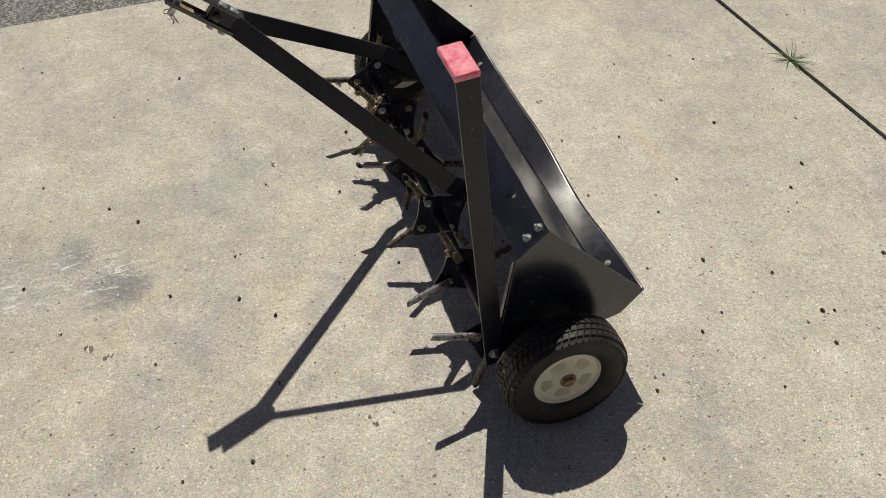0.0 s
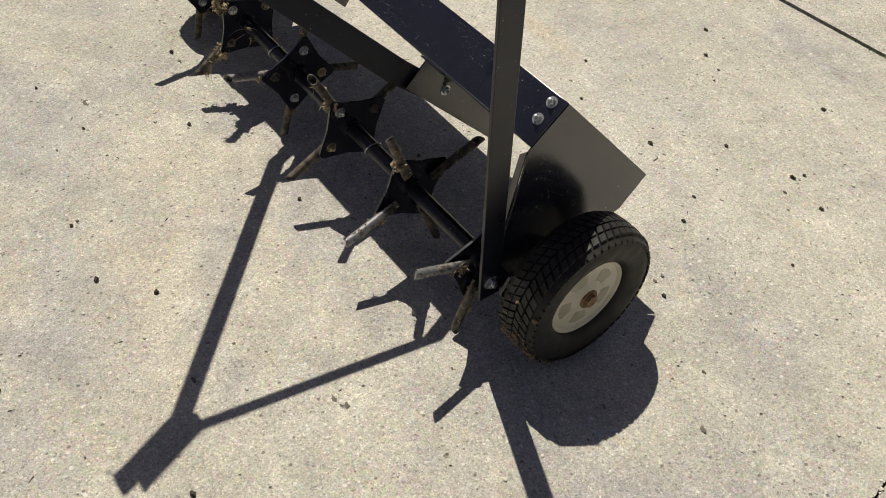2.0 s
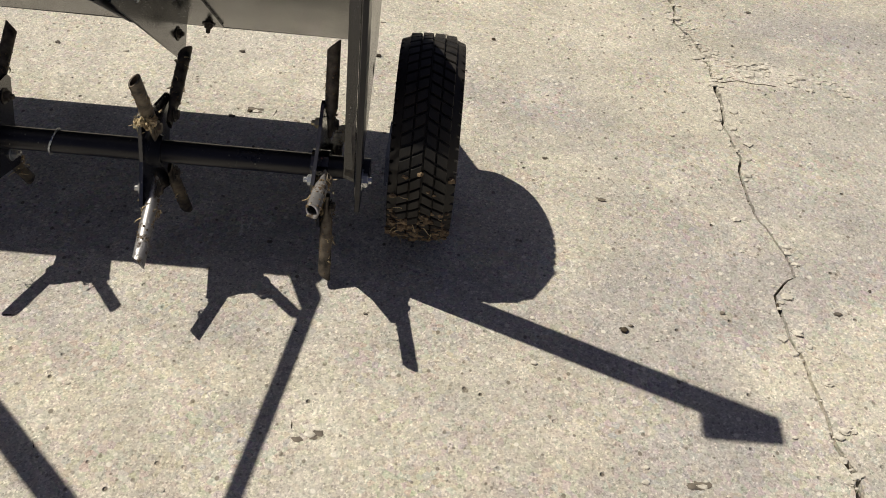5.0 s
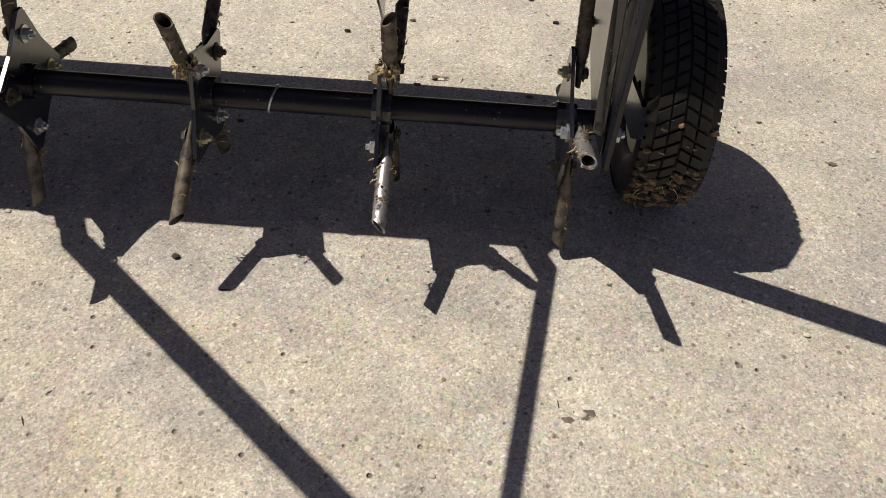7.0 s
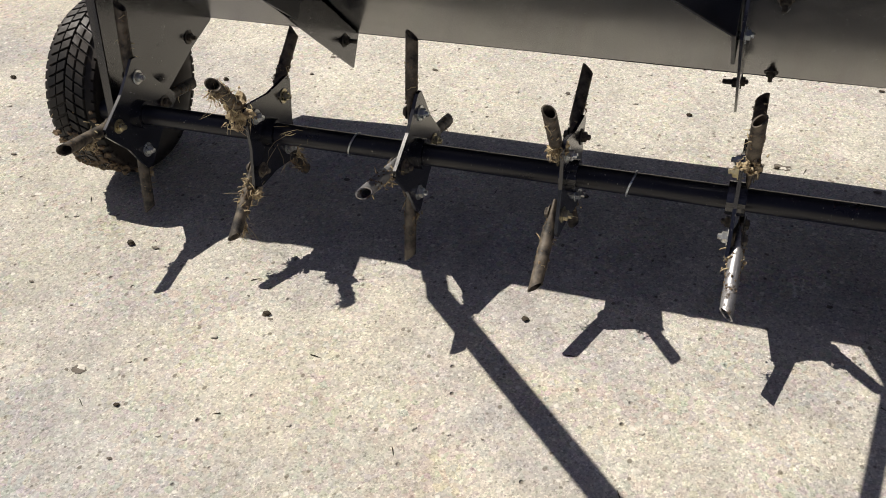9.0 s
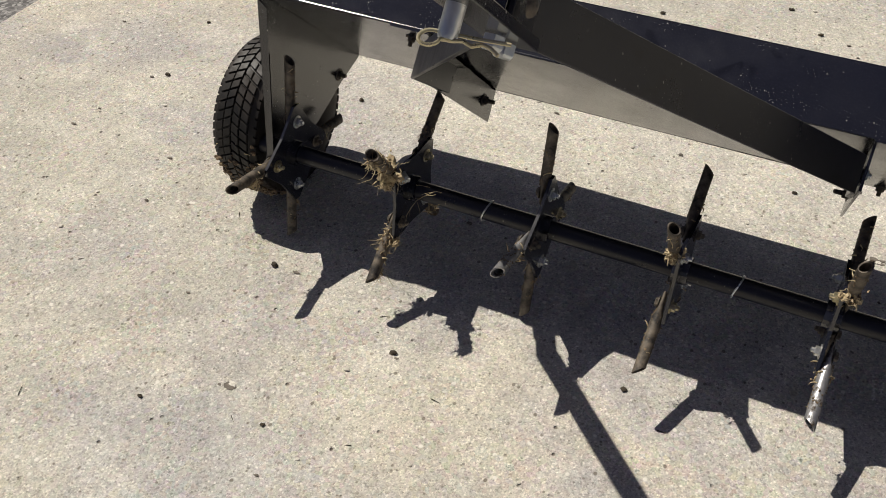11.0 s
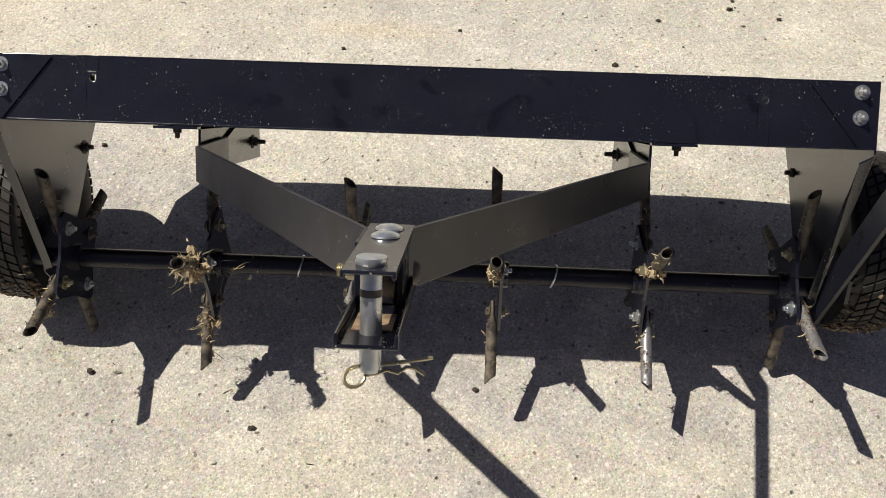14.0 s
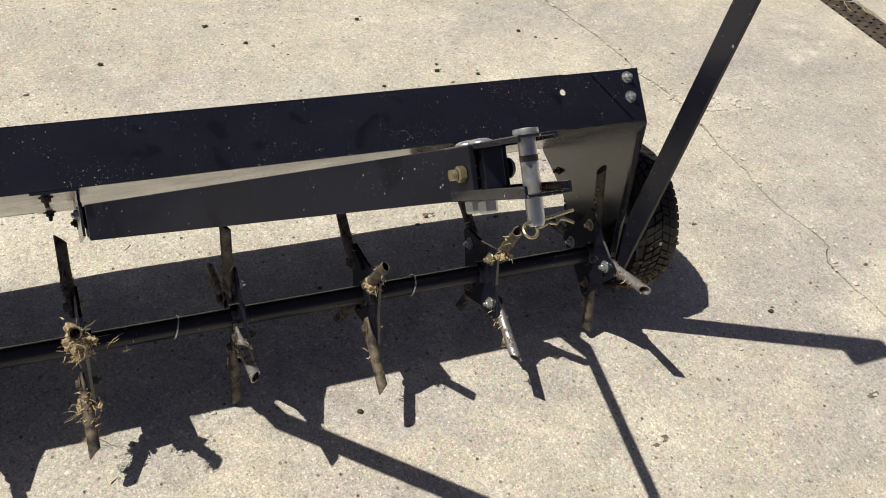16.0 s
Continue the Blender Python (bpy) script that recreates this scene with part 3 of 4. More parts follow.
def tow_strap(s):
    a = Vector((s * 0.2565 + 0.0020, -0.117, 0.364))
    tail = a + (C - F).normalized() * 0.125 + n_floor * 0.009
    b = TONGUE_B + X * (s * 0.0130) - u_t * 0.004
    c = b + u_t * 0.046
    side = (b - a).cross(w_t).normalized()
    m = Mesh()
    h = 0.0205
    th = 0.0045
    pts = [tail, a, b, c]
    out = []
    flat = X * (side.x / abs(side.x))
    for i, p in enumerate(pts):
        d = (flat, (side + flat).normalized(), (side + flat).normalized(), flat)[i]
        rise = n_floor * 0.0185 if i == 0 else w_t * h
        out += [p + rise, p - rise, p - rise + d * th, p + rise + d * th]
    fs = [(0, 1, 2, 3), (12, 13, 14, 15)]
    for k in (0, 4, 8):
        fs += [(k + j, k + (j + 1) % 4, k + 4 + (j + 1) % 4, k + 4 + j) for j in range(4)]
    m.add(out, fs)
    p = m.make("tow_strap", SATIN, aerator, "black flat steel drawbar strap", bevel=0.0008)
    return p


straps = [tow_strap(s) for s in (1, -1)]


def tow_bracket(s):
    """The folded angle that bolts a strap to the tray: a web under the floor and a flange on it."""
    back = (C - F).normalized()
    o = F + X * (s * 0.262) - n_floor * 0.0006
    down = -n_floor
    m = Mesh()
    m.prism([o + back * 0.010, o + back * 0.302, o + back * 0.310 + down * 0.0505, o + back * 0.010 + down * 0.055], (0, 0, 0), (s * 0.003, 0, 0))
    m.prism([o + back * -0.004, o + back * 0.296, o + back * 0.296 + X * (s * 0.052), o + back * -0.004 + X * (s * 0.052)], (0, 0, 0), down * 0.003)
    p = m.make("tow_bracket", PAINT, aerator, "black folded steel bracket under the tray")
    bolt(p, o + back * 0.035 + X * (s * 0.036) + down * 0.003, down, 0.0055, 0.005, TINE, 0.007)
    bolt(p, o + back * 0.282 + X * (s * 0.036) + down * 0.003, down, 0.0055, 0.005, TINE, 0.007)
    for k, mat in ((0.087, ZINC), (0.2615, TINE)):
        bolt(p, o + back * k + down * 0.024 + X * (s * 0.003), (s, 0, 0), 0.006, 0.004, mat, 0.004)
    bolt(p, o + back * 0.2615 + down * 0.026, (-s, 0, 0), 0.0062, 0.006, TINE, 0.012)
    rib = Mesh().prism([o + back * 0.03 + down * 0.040, o + back * 0.15 + down * 0.004, o + back * 0.165 + down * 0.004, o + back * 0.045 + down * 0.044], (-s * 0.0002, 0, 0), (-s * 0.004, 0, 0))
    rib.make("rib", PAINT, p)
    return p


for side in (1, -1):
    tow_bracket(side)


RUST = plain_material("rust_film", (0.10, 0.06, 0.035), (0.42, 0.30, 0.19), 70, 0.75, 0.4)


def hitch():
    o = TONGUE_B
    top, bot = w_t * 0.019, w_t * -0.019
    p = new("hitch_clevis")
    p.parent = aerator
    p["label"] = "black folded steel hitch clevis"
    for name, lift, sgn, hw, hl, mid, fl in (("upper_plate", 0.0200, 1, 0.0140, 0.0675, 0.0495, 0.0018), ("lower_plate", -0.0195, -1, 0.0165, 0.0705, 0.0525, 0.0036)):
        c = o + w_t * lift + u_t * mid
        # one folded channel: its cross-section drawn out along the bar
        sec = [(-hw - 0.0012, -sgn * fl * 2), (-hw - 0.0012, sgn * 0.0012), (hw + 0.0012, sgn * 0.0012), (hw + 0.0012, -sgn * fl * 2), (hw - 0.0012, -sgn * fl * 2), (hw - 0.0012, -sgn * 0.0012), (-hw + 0.0012, -sgn * 0.0012), (-hw + 0.0012, -sgn * fl * 2)]
        Mesh().prism([c + X * a + w_t * b for a, b in sec], u_t * -hl, u_t * hl).make(name, PAINT, p, bevel=0.0008)
    Mesh().box(o + u_t * 0.025, X * 0.0085, u_t * 0.020, w_t * 0.017).make("spacer", PAINT, p, bevel=0.001)
    for k in (0.002, 0.026):
        m = Mesh().lathe([(0.0, 0.0094), (0.0012, 0.0090), (0.0028, 0.006), (0.0035, 0.0001)], o + w_t * 0.0215 + u_t * k, w_t, u_t, 20)
        m.make("carriage_bolt", ZINC, p, "domed zinc bolt head", True)
        Mesh().hexa(o - w_t * 0.0222 + u_t * k, -w_t, 0.0078, 0.0095).make("nut", ZINC, p, "hexagonal zinc nut")
    Mesh().hexa(o - X * 0.0182 + u_t * 0.030, (-1, 0, 0), 0.0063, 0.0060).make("nut", BRASS, p, "yellow-zinc hexagonal nut")
    Mesh().box(o - w_t * 0.0179 + u_t * 0.080, X * 0.0115, u_t * 0.016, w_t * 0.0003).make("rust_patch", RUST, p, "thin brown film of rust")
    thread = Mesh()
    thread.lathe([(0.006 + 0.0005 * j, 0.0042 if j % 3 else 0.0035) for j in range(11)] + [(0.0116, 0.0001)], o - X * 0.0185 + u_t * 0.030, (-1, 0, 0), u_t, 16)
    thread.make("bolt_thread", BRASS, p, "bare yellow-zinc thread end", True)
    Mesh().lathe([(0.0, 0.0080), (0.002, 0.0075), (0.004, 0.005), (0.005, 0.0001)], o + X * 0.0185 + u_t * 0.030, X, u_t, 18).make("carriage_bolt", TINE, p, "domed dark bolt head", True)
    pin = Mesh().lathe([(-0.041, 0.0001), (-0.041, 0.0052), (-0.038, 0.0062), (0.021, 0.0062), (0.0212, 0.0084), (0.0230, 0.0090), (0.0255, 0.0086), (0.0262, 0.0001)],
                       o + u_t * 0.100, w_t, u_t, 24).make("hitch_pin", ZINC, aerator, "zinc-plated steel hitch pin with flat head", True)
    band = Mesh().lathe([(0.0030, 0.0061), (0.0034, 0.00645), (0.0072, 0.00645), (0.0076, 0.0061)], o + u_t * 0.100, w_t, u_t, 24)
    band.make("grease_band", TINE, pin, "dark worn band round the pin", True)
    # spring clip through the pin's end
    c = o + u_t * 0.100 - w_t * 0.0375
    side = (X * 0.93 - u_t * 0.25 + w_t * 0.05).normalized()
    dip = (u_t * 0.55 - w_t * 0.83).normalized()
    m = Mesh()
    m.sweep([c - side * 0.008, c + side * 0.014, c + side * 0.036 + w_t * 0.001], 0.0012, 8)
    loop = [c - side * 0.008]
    for k in range(1, 14):
        an = radians(90 + k * 21)
        loop.append(c - side * 0.0083 + dip * 0.0058 + side * (0.0060 * math.cos(an)) - dip * (0.0058 * math.sin(an)))
    loop += [c + side * 0.004 + dip * 0.0050, c + side * 0.010 + dip * 0.0035, c + side * 0.016 + dip * 0.0060, c + side * 0.021 + dip * 0.0030, c + side * 0.026 + dip * 0.0042, c + side * 0.032 + dip * 0.0085]
    m.sweep(loop, 0.0012, 8)
    m.make("spring_clip", BRASS, pin, "bent yellowish wire hair-pin clip", True)


hitch()


# wheels
def wheel(s):
    hub = Vector((0.590 if s > 0 else -0.570, -0.004, 0.127))
    p = new("wheel")
    p.parent = aerator
    p["label"] = "small utility wheel with chevron tyre and cream plastic rim"
    Mesh().lathe([(-0.034, 0.080), (-0.039, 0.098), (-0.038, 0.110), (-0.0345, 0.118), (-0.026, 0.1218), (0, 0.1228), (0.026, 0.1218), (0.0345, 0.118), (0.038, 0.110), (0.039, 0.098), (0.034, 0.080), (0.029, 0.0725), (0.022, 0.0690), (-0.022, 0.0690), (-0.030, 0.0725)],
                        hub, X, (0, 0, 1), 64, True).make("tyre", RUBBER, p, "black rubber tyre, dusty, worn chevron tread", True)
    # chevron lugs in six rows, with chamfered tops
    m = Mesh()
    count = 54
    st = math.tau / count
    for k in range(count):
        for row, (x0, x1, lean0, lean1, r) in enumerate(((-0.0385, -0.0290, 1.25, 1.0, 0.1165), (-0.0276, -0.0146, 0.95, 0.50, 0.1208), (-0.0133, -0.0009, 0.45, 0.0, 0.1218), (0.0009, 0.0133, 0.0, 0.45, 0.1218), (0.0146, 0.0276, 0.50, 0.95, 0.1208), (0.0290, 0.0385, 1.0, 1.25, 0.1165))):
            a0 = (k + (0.5 if row > 2 else 0.0)) * st
            corners = [(x0, a0 + (lean0 - 0.41) * st), (x0, a0 + (lean0 + 0.41) * st), (x1, a0 + (lean1 + 0.41) * st), (x1, a0 + (lean1 - 0.41) * st)]
            mx, ma = sum(q[0] for q in corners) / 4, sum(q[1] for q in corners) / 4
            vs = []
            for keep, lift in ((1.0, -0.004), (1.0, 0.0034), (0.88, 0.0048)):
                for xx, a in corners:
                    xx, a = mx + (xx - mx) * keep, ma + (a - ma) * keep
                    rr = r + lift - (0.0042 * max(0.0, abs(xx) - 0.0246) / 0.0137 if lift > 0 else 0.0)
                    vs.append(hub + Vector((xx, rr * math.cos(a), rr * math.sin(a))))
            fs = [(8, 9, 10, 11)]
            for o in (0, 4):
                fs += [(o + i, o + (i + 1) % 4, o + 4 + (i + 1) % 4, o + 4 + i) for i in range(4)]
            m.add(vs, fs)
    tagged(m.make("tread", RUBBER, p), kind="stuff")
    rim = Mesh()
    prof = [(-0.026, 0.012), (-0.026, 0.0695), (0.0, 0.0695), (0.024, 0.0705), (0.0262, 0.0690), (0.0245, 0.0665), (0.0215, 0.0635), (0.0215, 0.031), (0.0245, 0.027), (0.0270, 0.022), (0.0270, 0.012)]
    rim.lathe([(s * h, r) for h, r in prof], hub, X, (0, 0, 1), 48)
    rim.make("rim", RIM, p, "dusty cream plastic rim", True)
    # five dull fields: thin pads in a darker cream, just proud of the disc
    for k in range(5):
        a = radians(45 + 72 * k)
        q = [hub + Vector((0, r * math.cos(a + sp), r * math.sin(a + sp))) for r, sp in ((0.024, -0.32), (0.050, -0.36), (0.0535, -0.28), (0.0545, 0.0), (0.0535, 0.28), (0.050, 0.36), (0.024, 0.32))]
        Mesh().prism(q, (s * 0.018, 0, 0), (s * 0.0218, 0, 0)).make("pocket", DULL, p, "dull cream field in the rim")
    Mesh().lathe([(s * h, r) for h, r in ((0.015, 0.0165), (0.029, 0.0168), (0.0305, 0.0155), (0.0295, 0.011), (0.036, 0.0105), (0.037, 0.0001))], hub, X, (0, 0, 1), 24).make("hub_cap", CAP, p, "rusty brown axle cap", True)
    # pivot arm between shaft and wheel
    arm = Mesh().prism([(s * 0.552, y, z) for y, z in ((-0.125, 0.145), (-0.11, 0.175), (-0.02, 0.158), (0.018, 0.135), (0.012, 0.108), (-0.09, 0.122))], (0, 0, 0), (-s * 0.005, 0, 0))
    arm.make("wheel_arm", PAINT, aerator, "black steel wheel arm")
    return p


for side in (1, -1):
    wheel(side)

# lift handle with bent, dipped tab
h_lo, h_hi = Vector((0.5187, -0.1177, 0.112)), Vector((0.533, -0.170, 0.800))
up = (h_hi - h_lo).normalized()
across = Vector((0, up.z, -up.y))
handle = Mesh()
handle.prism([h_lo - across * 0.019, h_lo + across * 0.019, h_hi + across * 0.019, h_hi - across * 0.019], (-0.003, 0, 0), (0.003, 0, 0))
handle.box(h_hi + Vector((-0.036, 0, 0.001)), (0.039, 0, 0), across * 0.019, (0, 0, 0.003))
handle = handle.make("lift_handle", SATIN, aerator, "upright black flat steel lift handle", bevel=0.001)
grip = Mesh().box(h_hi + Vector((-0.040, 0, 0.001)), (0.044, 0, 0), across * 0.0205, (0, 0, 0.006)).make("grip", VINYL, handle, "glossy red dipped vinyl grip", True, 0.003)
bolt(handle, (0.5225, -0.120, 0.146), (1, 0, 0), 0.008, 0.006, ZINC, 0.005)
STRAW = plain_material("straw", (0.42, 0.33, 0.18), (0.62, 0.52, 0.33), 60, 0.8, 0.1)


# ---- mud and dry grass on the tines ----
def clump(parent, at, size, strands, seed, length=0.03):
    """A matted lump of thatch: many small torn crumbs, wound round with short dry strands."""
    rnd = random.Random(seed)
    core = Mesh()
    for k in range(26):
        d = Vector((rnd.gauss(0, 1), rnd.gauss(0, 1), rnd.gauss(0, 1))) * size * 0.36
        q = size * rnd.uniform(0.12, 0.30)
        q *= 1.2 if size > 0.0125 else 1.0
        core.blob(Vector(at) + d, (q * rnd.uniform(0.5, 1.5), q * rnd.uniform(0.5, 1.5), q * rnd.uniform(0.5, 1.3)), seed + k, 0.8)
    for k in range(int(strands * 0.6)):
        d = Vector((rnd.gauss(0, 1), rnd.gauss(0, 1), rnd.gauss(0, 1))) * size * 0.5
        core.strand(Vector(at) + d, (rnd.gauss(0, 1), rnd.gauss(0, 1), rnd.gauss(0, 1)), rnd.uniform(0.004, 0.010), rnd.uniform(0.0006, 0.0014), rnd, 1.5)
    core.make("grass_clump", THATCH, parent, "matted lump of dry brown thatch")
    m = Mesh()
    for k in range(strands):
        out = Vector((rnd.gauss(0, 1), rnd.gauss(0, 1), rnd.gauss(0, 1))).normalized()
        along = out.cross(Vector((rnd.gauss(0, 1), rnd.gauss(0, 1), rnd.gauss(0, 1)))).normalized()
        far = rnd.random() < 0.12
        m.strand(Vector(at) + out * size * rnd.uniform(0.3, 0.9), along + out * 0.25 + Vector((0, 0, -0.5 if far else 0)), length * (rnd.uniform(0.5, 0.9) if far else rnd.uniform(0.15, 0.4)), 0.0004, rnd, 1.7)
    tagged(m.make("thatch_fringe", STRAW, parent, "frayed dry straw fibres"), kind="stuff")




def mud_on(i, k, r0, r1, thick, seed, parent):
    """Dried mud caked along a tine."""
    x, base, s = SPOOLS[i]
    rnd = random.Random(seed)
    m = Mesh()
    for _ in range(int(8 + 90 * (r1 - r0) / 0.08)):
        r = rnd.uniform(r0, r1)
        t = rnd.uniform(0, math.tau)
        a = base + 90 * k
        p = around(x + s * 0.009, a, r) + X * (0.0068 * math.cos(t)) + (around(0, a + 90, 1) - SHAFT) * (0.0068 * math.sin(t))
        q = thick * rnd.uniform(0.15, 0.65)
        m.blob(p, (q, q, q * rnd.uniform(0.6, 1.6)), seed + rnd.random() * 9, 0.8)
    m.make("mud", MUD, parent, "caked dry mud")
    f = Mesh()
    a = base + 90 * k
    e = around(0, a + 90, 1) - SHAFT
    d = around(0, a, 1) - SHAFT
    for _ in range(int(2 + (30 if i == 1 else 5) * (r1 - r0) / 0.08)):
        t = rnd.uniform(0, math.tau)
        n_out = X * math.cos(t) + e * math.sin(t)
        p = around(x + s * 0.009, a, rnd.uniform(r0, r1)) + n_out * 0.0078
        f.strand(p, (X * -math.sin(t) + e * math.cos(t)) * rnd.choice((-1, 1)) + d * rnd.uniform(-0.8, 0.8) + n_out * 0.15, rnd.uniform(0.004, 0.013), rnd.uniform(0.0004, 0.0011), rnd, 1.2)
    tagged(f.make("thatch_fringe", STRAW, parent, "ragged pale grass fibres"), kind="stuff")


# every tine is caked, the grassiest spool most of all
caked = random.Random(77)
for i in range(6):
    for k in range(4):
        far = caked.uniform(0.105, 0.138)
        mud_on(i, k, caked.uniform(0.05, 0.065), far, caked.uniform(0.0034, 0.0044) if i == 1 else caked.uniform(0.0018, 0.0028), 100 + 4 * i + k, spools[i])

# spool, tine, distance from the shaft, size
CLUMPS = [(0, 1, 0.095, 0.011), (0, 2, 0.085, 0.008), (1, 1, 0.072, 0.018), (1, 2, 0.08, 0.013), (1, 2, 0.125, 0.008), (1, 1, 0.132, 0.0065), (1, 3, 0.085, 0.01), (2, 1, 0.08, 0.008), (2, 2, 0.085, 0.009), (3, 1, 0.066, 0.013), (3, 2, 0.085, 0.006), (3, 3, 0.09, 0.009), (4, 1, 0.075, 0.012), (4, 2, 0.075, 0.012), (4, 2, 0.11, 0.006), (5, 1, 0.062, 0.008), (5, 2, 0.095, 0.008), (5, 2, 0.125, 0.004), (5, 1, 0.045, 0.009), (5, 2, 0.055, 0.010), (3, 2, 0.112, 0.004)]
for j, (i, k, r, size) in enumerate(CLUMPS):
    strands, length = int(size * (5000 if i == 1 else 3200)), 0.045 if i == 1 else 0.021
    x, base, s = SPOOLS[i]
    clump(spools[i], around(x + s * 0.008, base + 90 * k + 4, r), size, strands, 300 + j, length)

# roots hanging round the shaft by the grassiest spool
m = Mesh()
rnd = random.Random(5)
for k in range(16):
    m.strand(SHAFT + Vector((-0.284 + rnd.uniform(-0.03, 0.06), rnd.uniform(-0.012, 0.012), rnd.choice((-0.012, 0.012)))), (rnd.uniform(-1, 1), -0.6, rnd.uniform(-1, 0.4)), rnd.uniform(0.02, 0.06), 0.0004, rnd, 1.4)
tagged(m.make("hanging_roots", STRAW, shaft, "fine dry roots hanging from the shaft"), kind="stuff")

# bits of grass stuck in the tread
for w in [o for o in aerator.children if o.name.startswith("wheel") and not o.name.startswith("wheel_arm")]:
    m = Mesh()
    s = 1 if [o for o in w.children if o.name.startswith("hub")][0].bound_box[0][0] > 0 else -1
    hx = 0.590 if s > 0 else -0.570
    for k in range(16):
        a = radians(rnd.gauss(205, 16))
        p = Vector((hx + rnd.uniform(-0.03, 0.03), -0.004 + 0.1265 * math.cos(a), 0.127 + 0.1265 * math.sin(a)))
        m.strand(p, (rnd.uniform(-1, 1), rnd.uniform(-0.2, 0.2), rnd.uniform(-1, 1)), rnd.uniform(0.006, 0.016), 0.0005, rnd, 0.8)
    mud = Mesh()
    for k in range(150):
        a = radians(rnd.gauss(212, 20))
        q = rnd.uniform(0.0010, 0.0036)
        rr = 0.1240 if rnd.random() < 0.7 else 0.1262
        xx = rnd.uniform(-0.036, 0.036)
        rr -= 0.0045 * max(0.0, abs(xx) - 0.024) / 0.012
        mud.blob((hx + xx, -0.004 + rr * math.cos(a), 0.127 + rr * math.sin(a)), (q * 1.5, q, q), k + 5, 0.8)
    tagged(mud.make("tread_mud", MUD, w, "brown dried mud packed in the tread", True), kind="stuff")
    tagged(m.make("straw_bits", STRAW, w, "bits of dry grass stuck in the tread"), kind="stuff")

# ---- small things on the ground ----
def clod(x, y, r, seed, mat=None):
    m = Mesh().blob((x, y, r * 0.45), (r, r * 0.75, r * 0.55), seed, 0.8)
    return tagged(m.make("dirt_clod", mat or SOIL, None, "", True), "small dark crumb of dry dirt on the concrete", "dirt clod", "crumbs on the driveway")


CLODS = [(-0.509, -1.007), (-0.363, -0.845), (-0.288, -0.778), (-0.136, -1.054), (0.041, -0.973), (-0.078, -0.564), (0.065, -0.576), (0.003, -0.727), (0.199, -0.778), (0.514, -0.755),
         (0.513, -0.618), (0.144, -0.506), (0.019, 0.562), (0.118, 0.460), (0.145, 0.816), (0.305, 0.480), (0.394, 0.608), (0.466, 0.437), (0.502, 0.370), (0.533, 0.648),
         (0.623, 0.622), (0.690, 0.455), (0.614, 0.204), (0.423, 0.885), (-0.909, -0.608), (-1.091, -1.006), (-0.468, 0.875), (-0.163, 0.773), (0.072, 0.895), (-0.194, 0.501),
         (-0.524, 0.642), (-0.571, 0.238), (-0.953, 0.158), (-1.002, 0.353), (-0.495, -0.478), (0.073, -0.197), (-0.472, -0.196), (-0.229, -0.271), (-0.323, -0.447), (0.194, 0.301),
         (0.803, 0.785), (0.848, -0.182), (0.328, 0.189), (0.542, 0.673)]
for j, (x, y) in enumerate(CLODS):
    clod(x, y, 0.0034 + 0.0020 * math.sin(j * 2.4) ** 2, 40 + j)

m = Mesh()
rnd = random.Random(11)
for k in range(240):
    x, y = rnd.uniform(-1.4, 1.7), rnd.uniform(-1.3, 1.6)
    r = 0.0009 + 0.0022 * rnd.random() ** 2
    m.blob((x, y, r * 0.5), (r * rnd.uniform(0.8, 2.2), r, r * 0.6), k, 0.7)
tagged(m.make("dirt_crumbs", STONE, None, "", True), "fine dark crumbs scattered over the concrete", "dirt", kind="stuff")
m = Mesh()
for k in range(620):
    x, y = rnd.uniform(-1.4, 1.7), rnd.uniform(-1.3, 1.6)
    r = 0.0010 + 0.0024 * rnd.random() ** 2
    m.blob((x, y, r * 0.4), (r * 1.3, r, r * 0.5), k + 900, 0.5)
tagged(m.make("pale_grit", GRIT, None, "", True), "pale grit scattered over the concrete", "grit", kind="stuff")
m = Mesh()
for k in range(70):
    x, y = rnd.uniform(-1.3, 1.6), rnd.uniform(-1.1, 1.4)
    m.strand((x, y, 0.001), (rnd.uniform(-1, 1), rnd.uniform(-1, 1), 0.0), rnd.uniform(0.006, 0.018), 0.0006, rnd, 0.25)
for v in m.v:
    v.z = max(v.z, 0.0004)
tagged(m.make("straw_litter", SOIL, None), "short dry brown stalks lying on the concrete", "litter", kind="stuff")

# dirt filling the joint and the crack, and a tuft of grass in it
def fill(name, pts, width, z, seed, label):
    m = Mesh()
    r2 = random.Random(seed)
    for (x0, y0), (x1, y1) in zip(pts, pts[1:]):
        d = math.hypot(x1 - x0, y1 - y0)
        for k in range(max(1, int(d / 0.006))):
            f = r2.random()
            q = r2.uniform(0.0016, 0.0042)
            m.blob((x0 + (x1 - x0) * f + r2.uniform(-width, width), y0 + (y1 - y0) * f + r2.uniform(-width, width), z), (q * 1.4, q * 1.2, q), seed + k * 0.37, 0.6)
    return tagged(m.make(name, SOIL, None, "", True), label, "dirt", kind="stuff")


fill("joint_dirt", [laid(-0.95, JOINT), laid(0.9, JOINT)], 0.006, -0.011, 21, "dark dirt and grit filling the slab joint")
tagged(Mesh().prism([(*laid(-1.5, JOINT - 0.0083), 0), (*laid(1.78, JOINT - 0.0083), 0), (*laid(1.78, JOINT + 0.0083), 0), (*laid(-1.5, JOINT + 0.0083), 0)], (0, 0, -0.05), (0, 0, -0.015)).make("joint_bed", SOIL), "packed dark soil low in the slab joint", "dirt", kind="structure")
fill("crack_dirt", CRACK[1:16], 0.002, -0.007, 31, "loose dark dirt in the jagged crack")
m = Mesh()
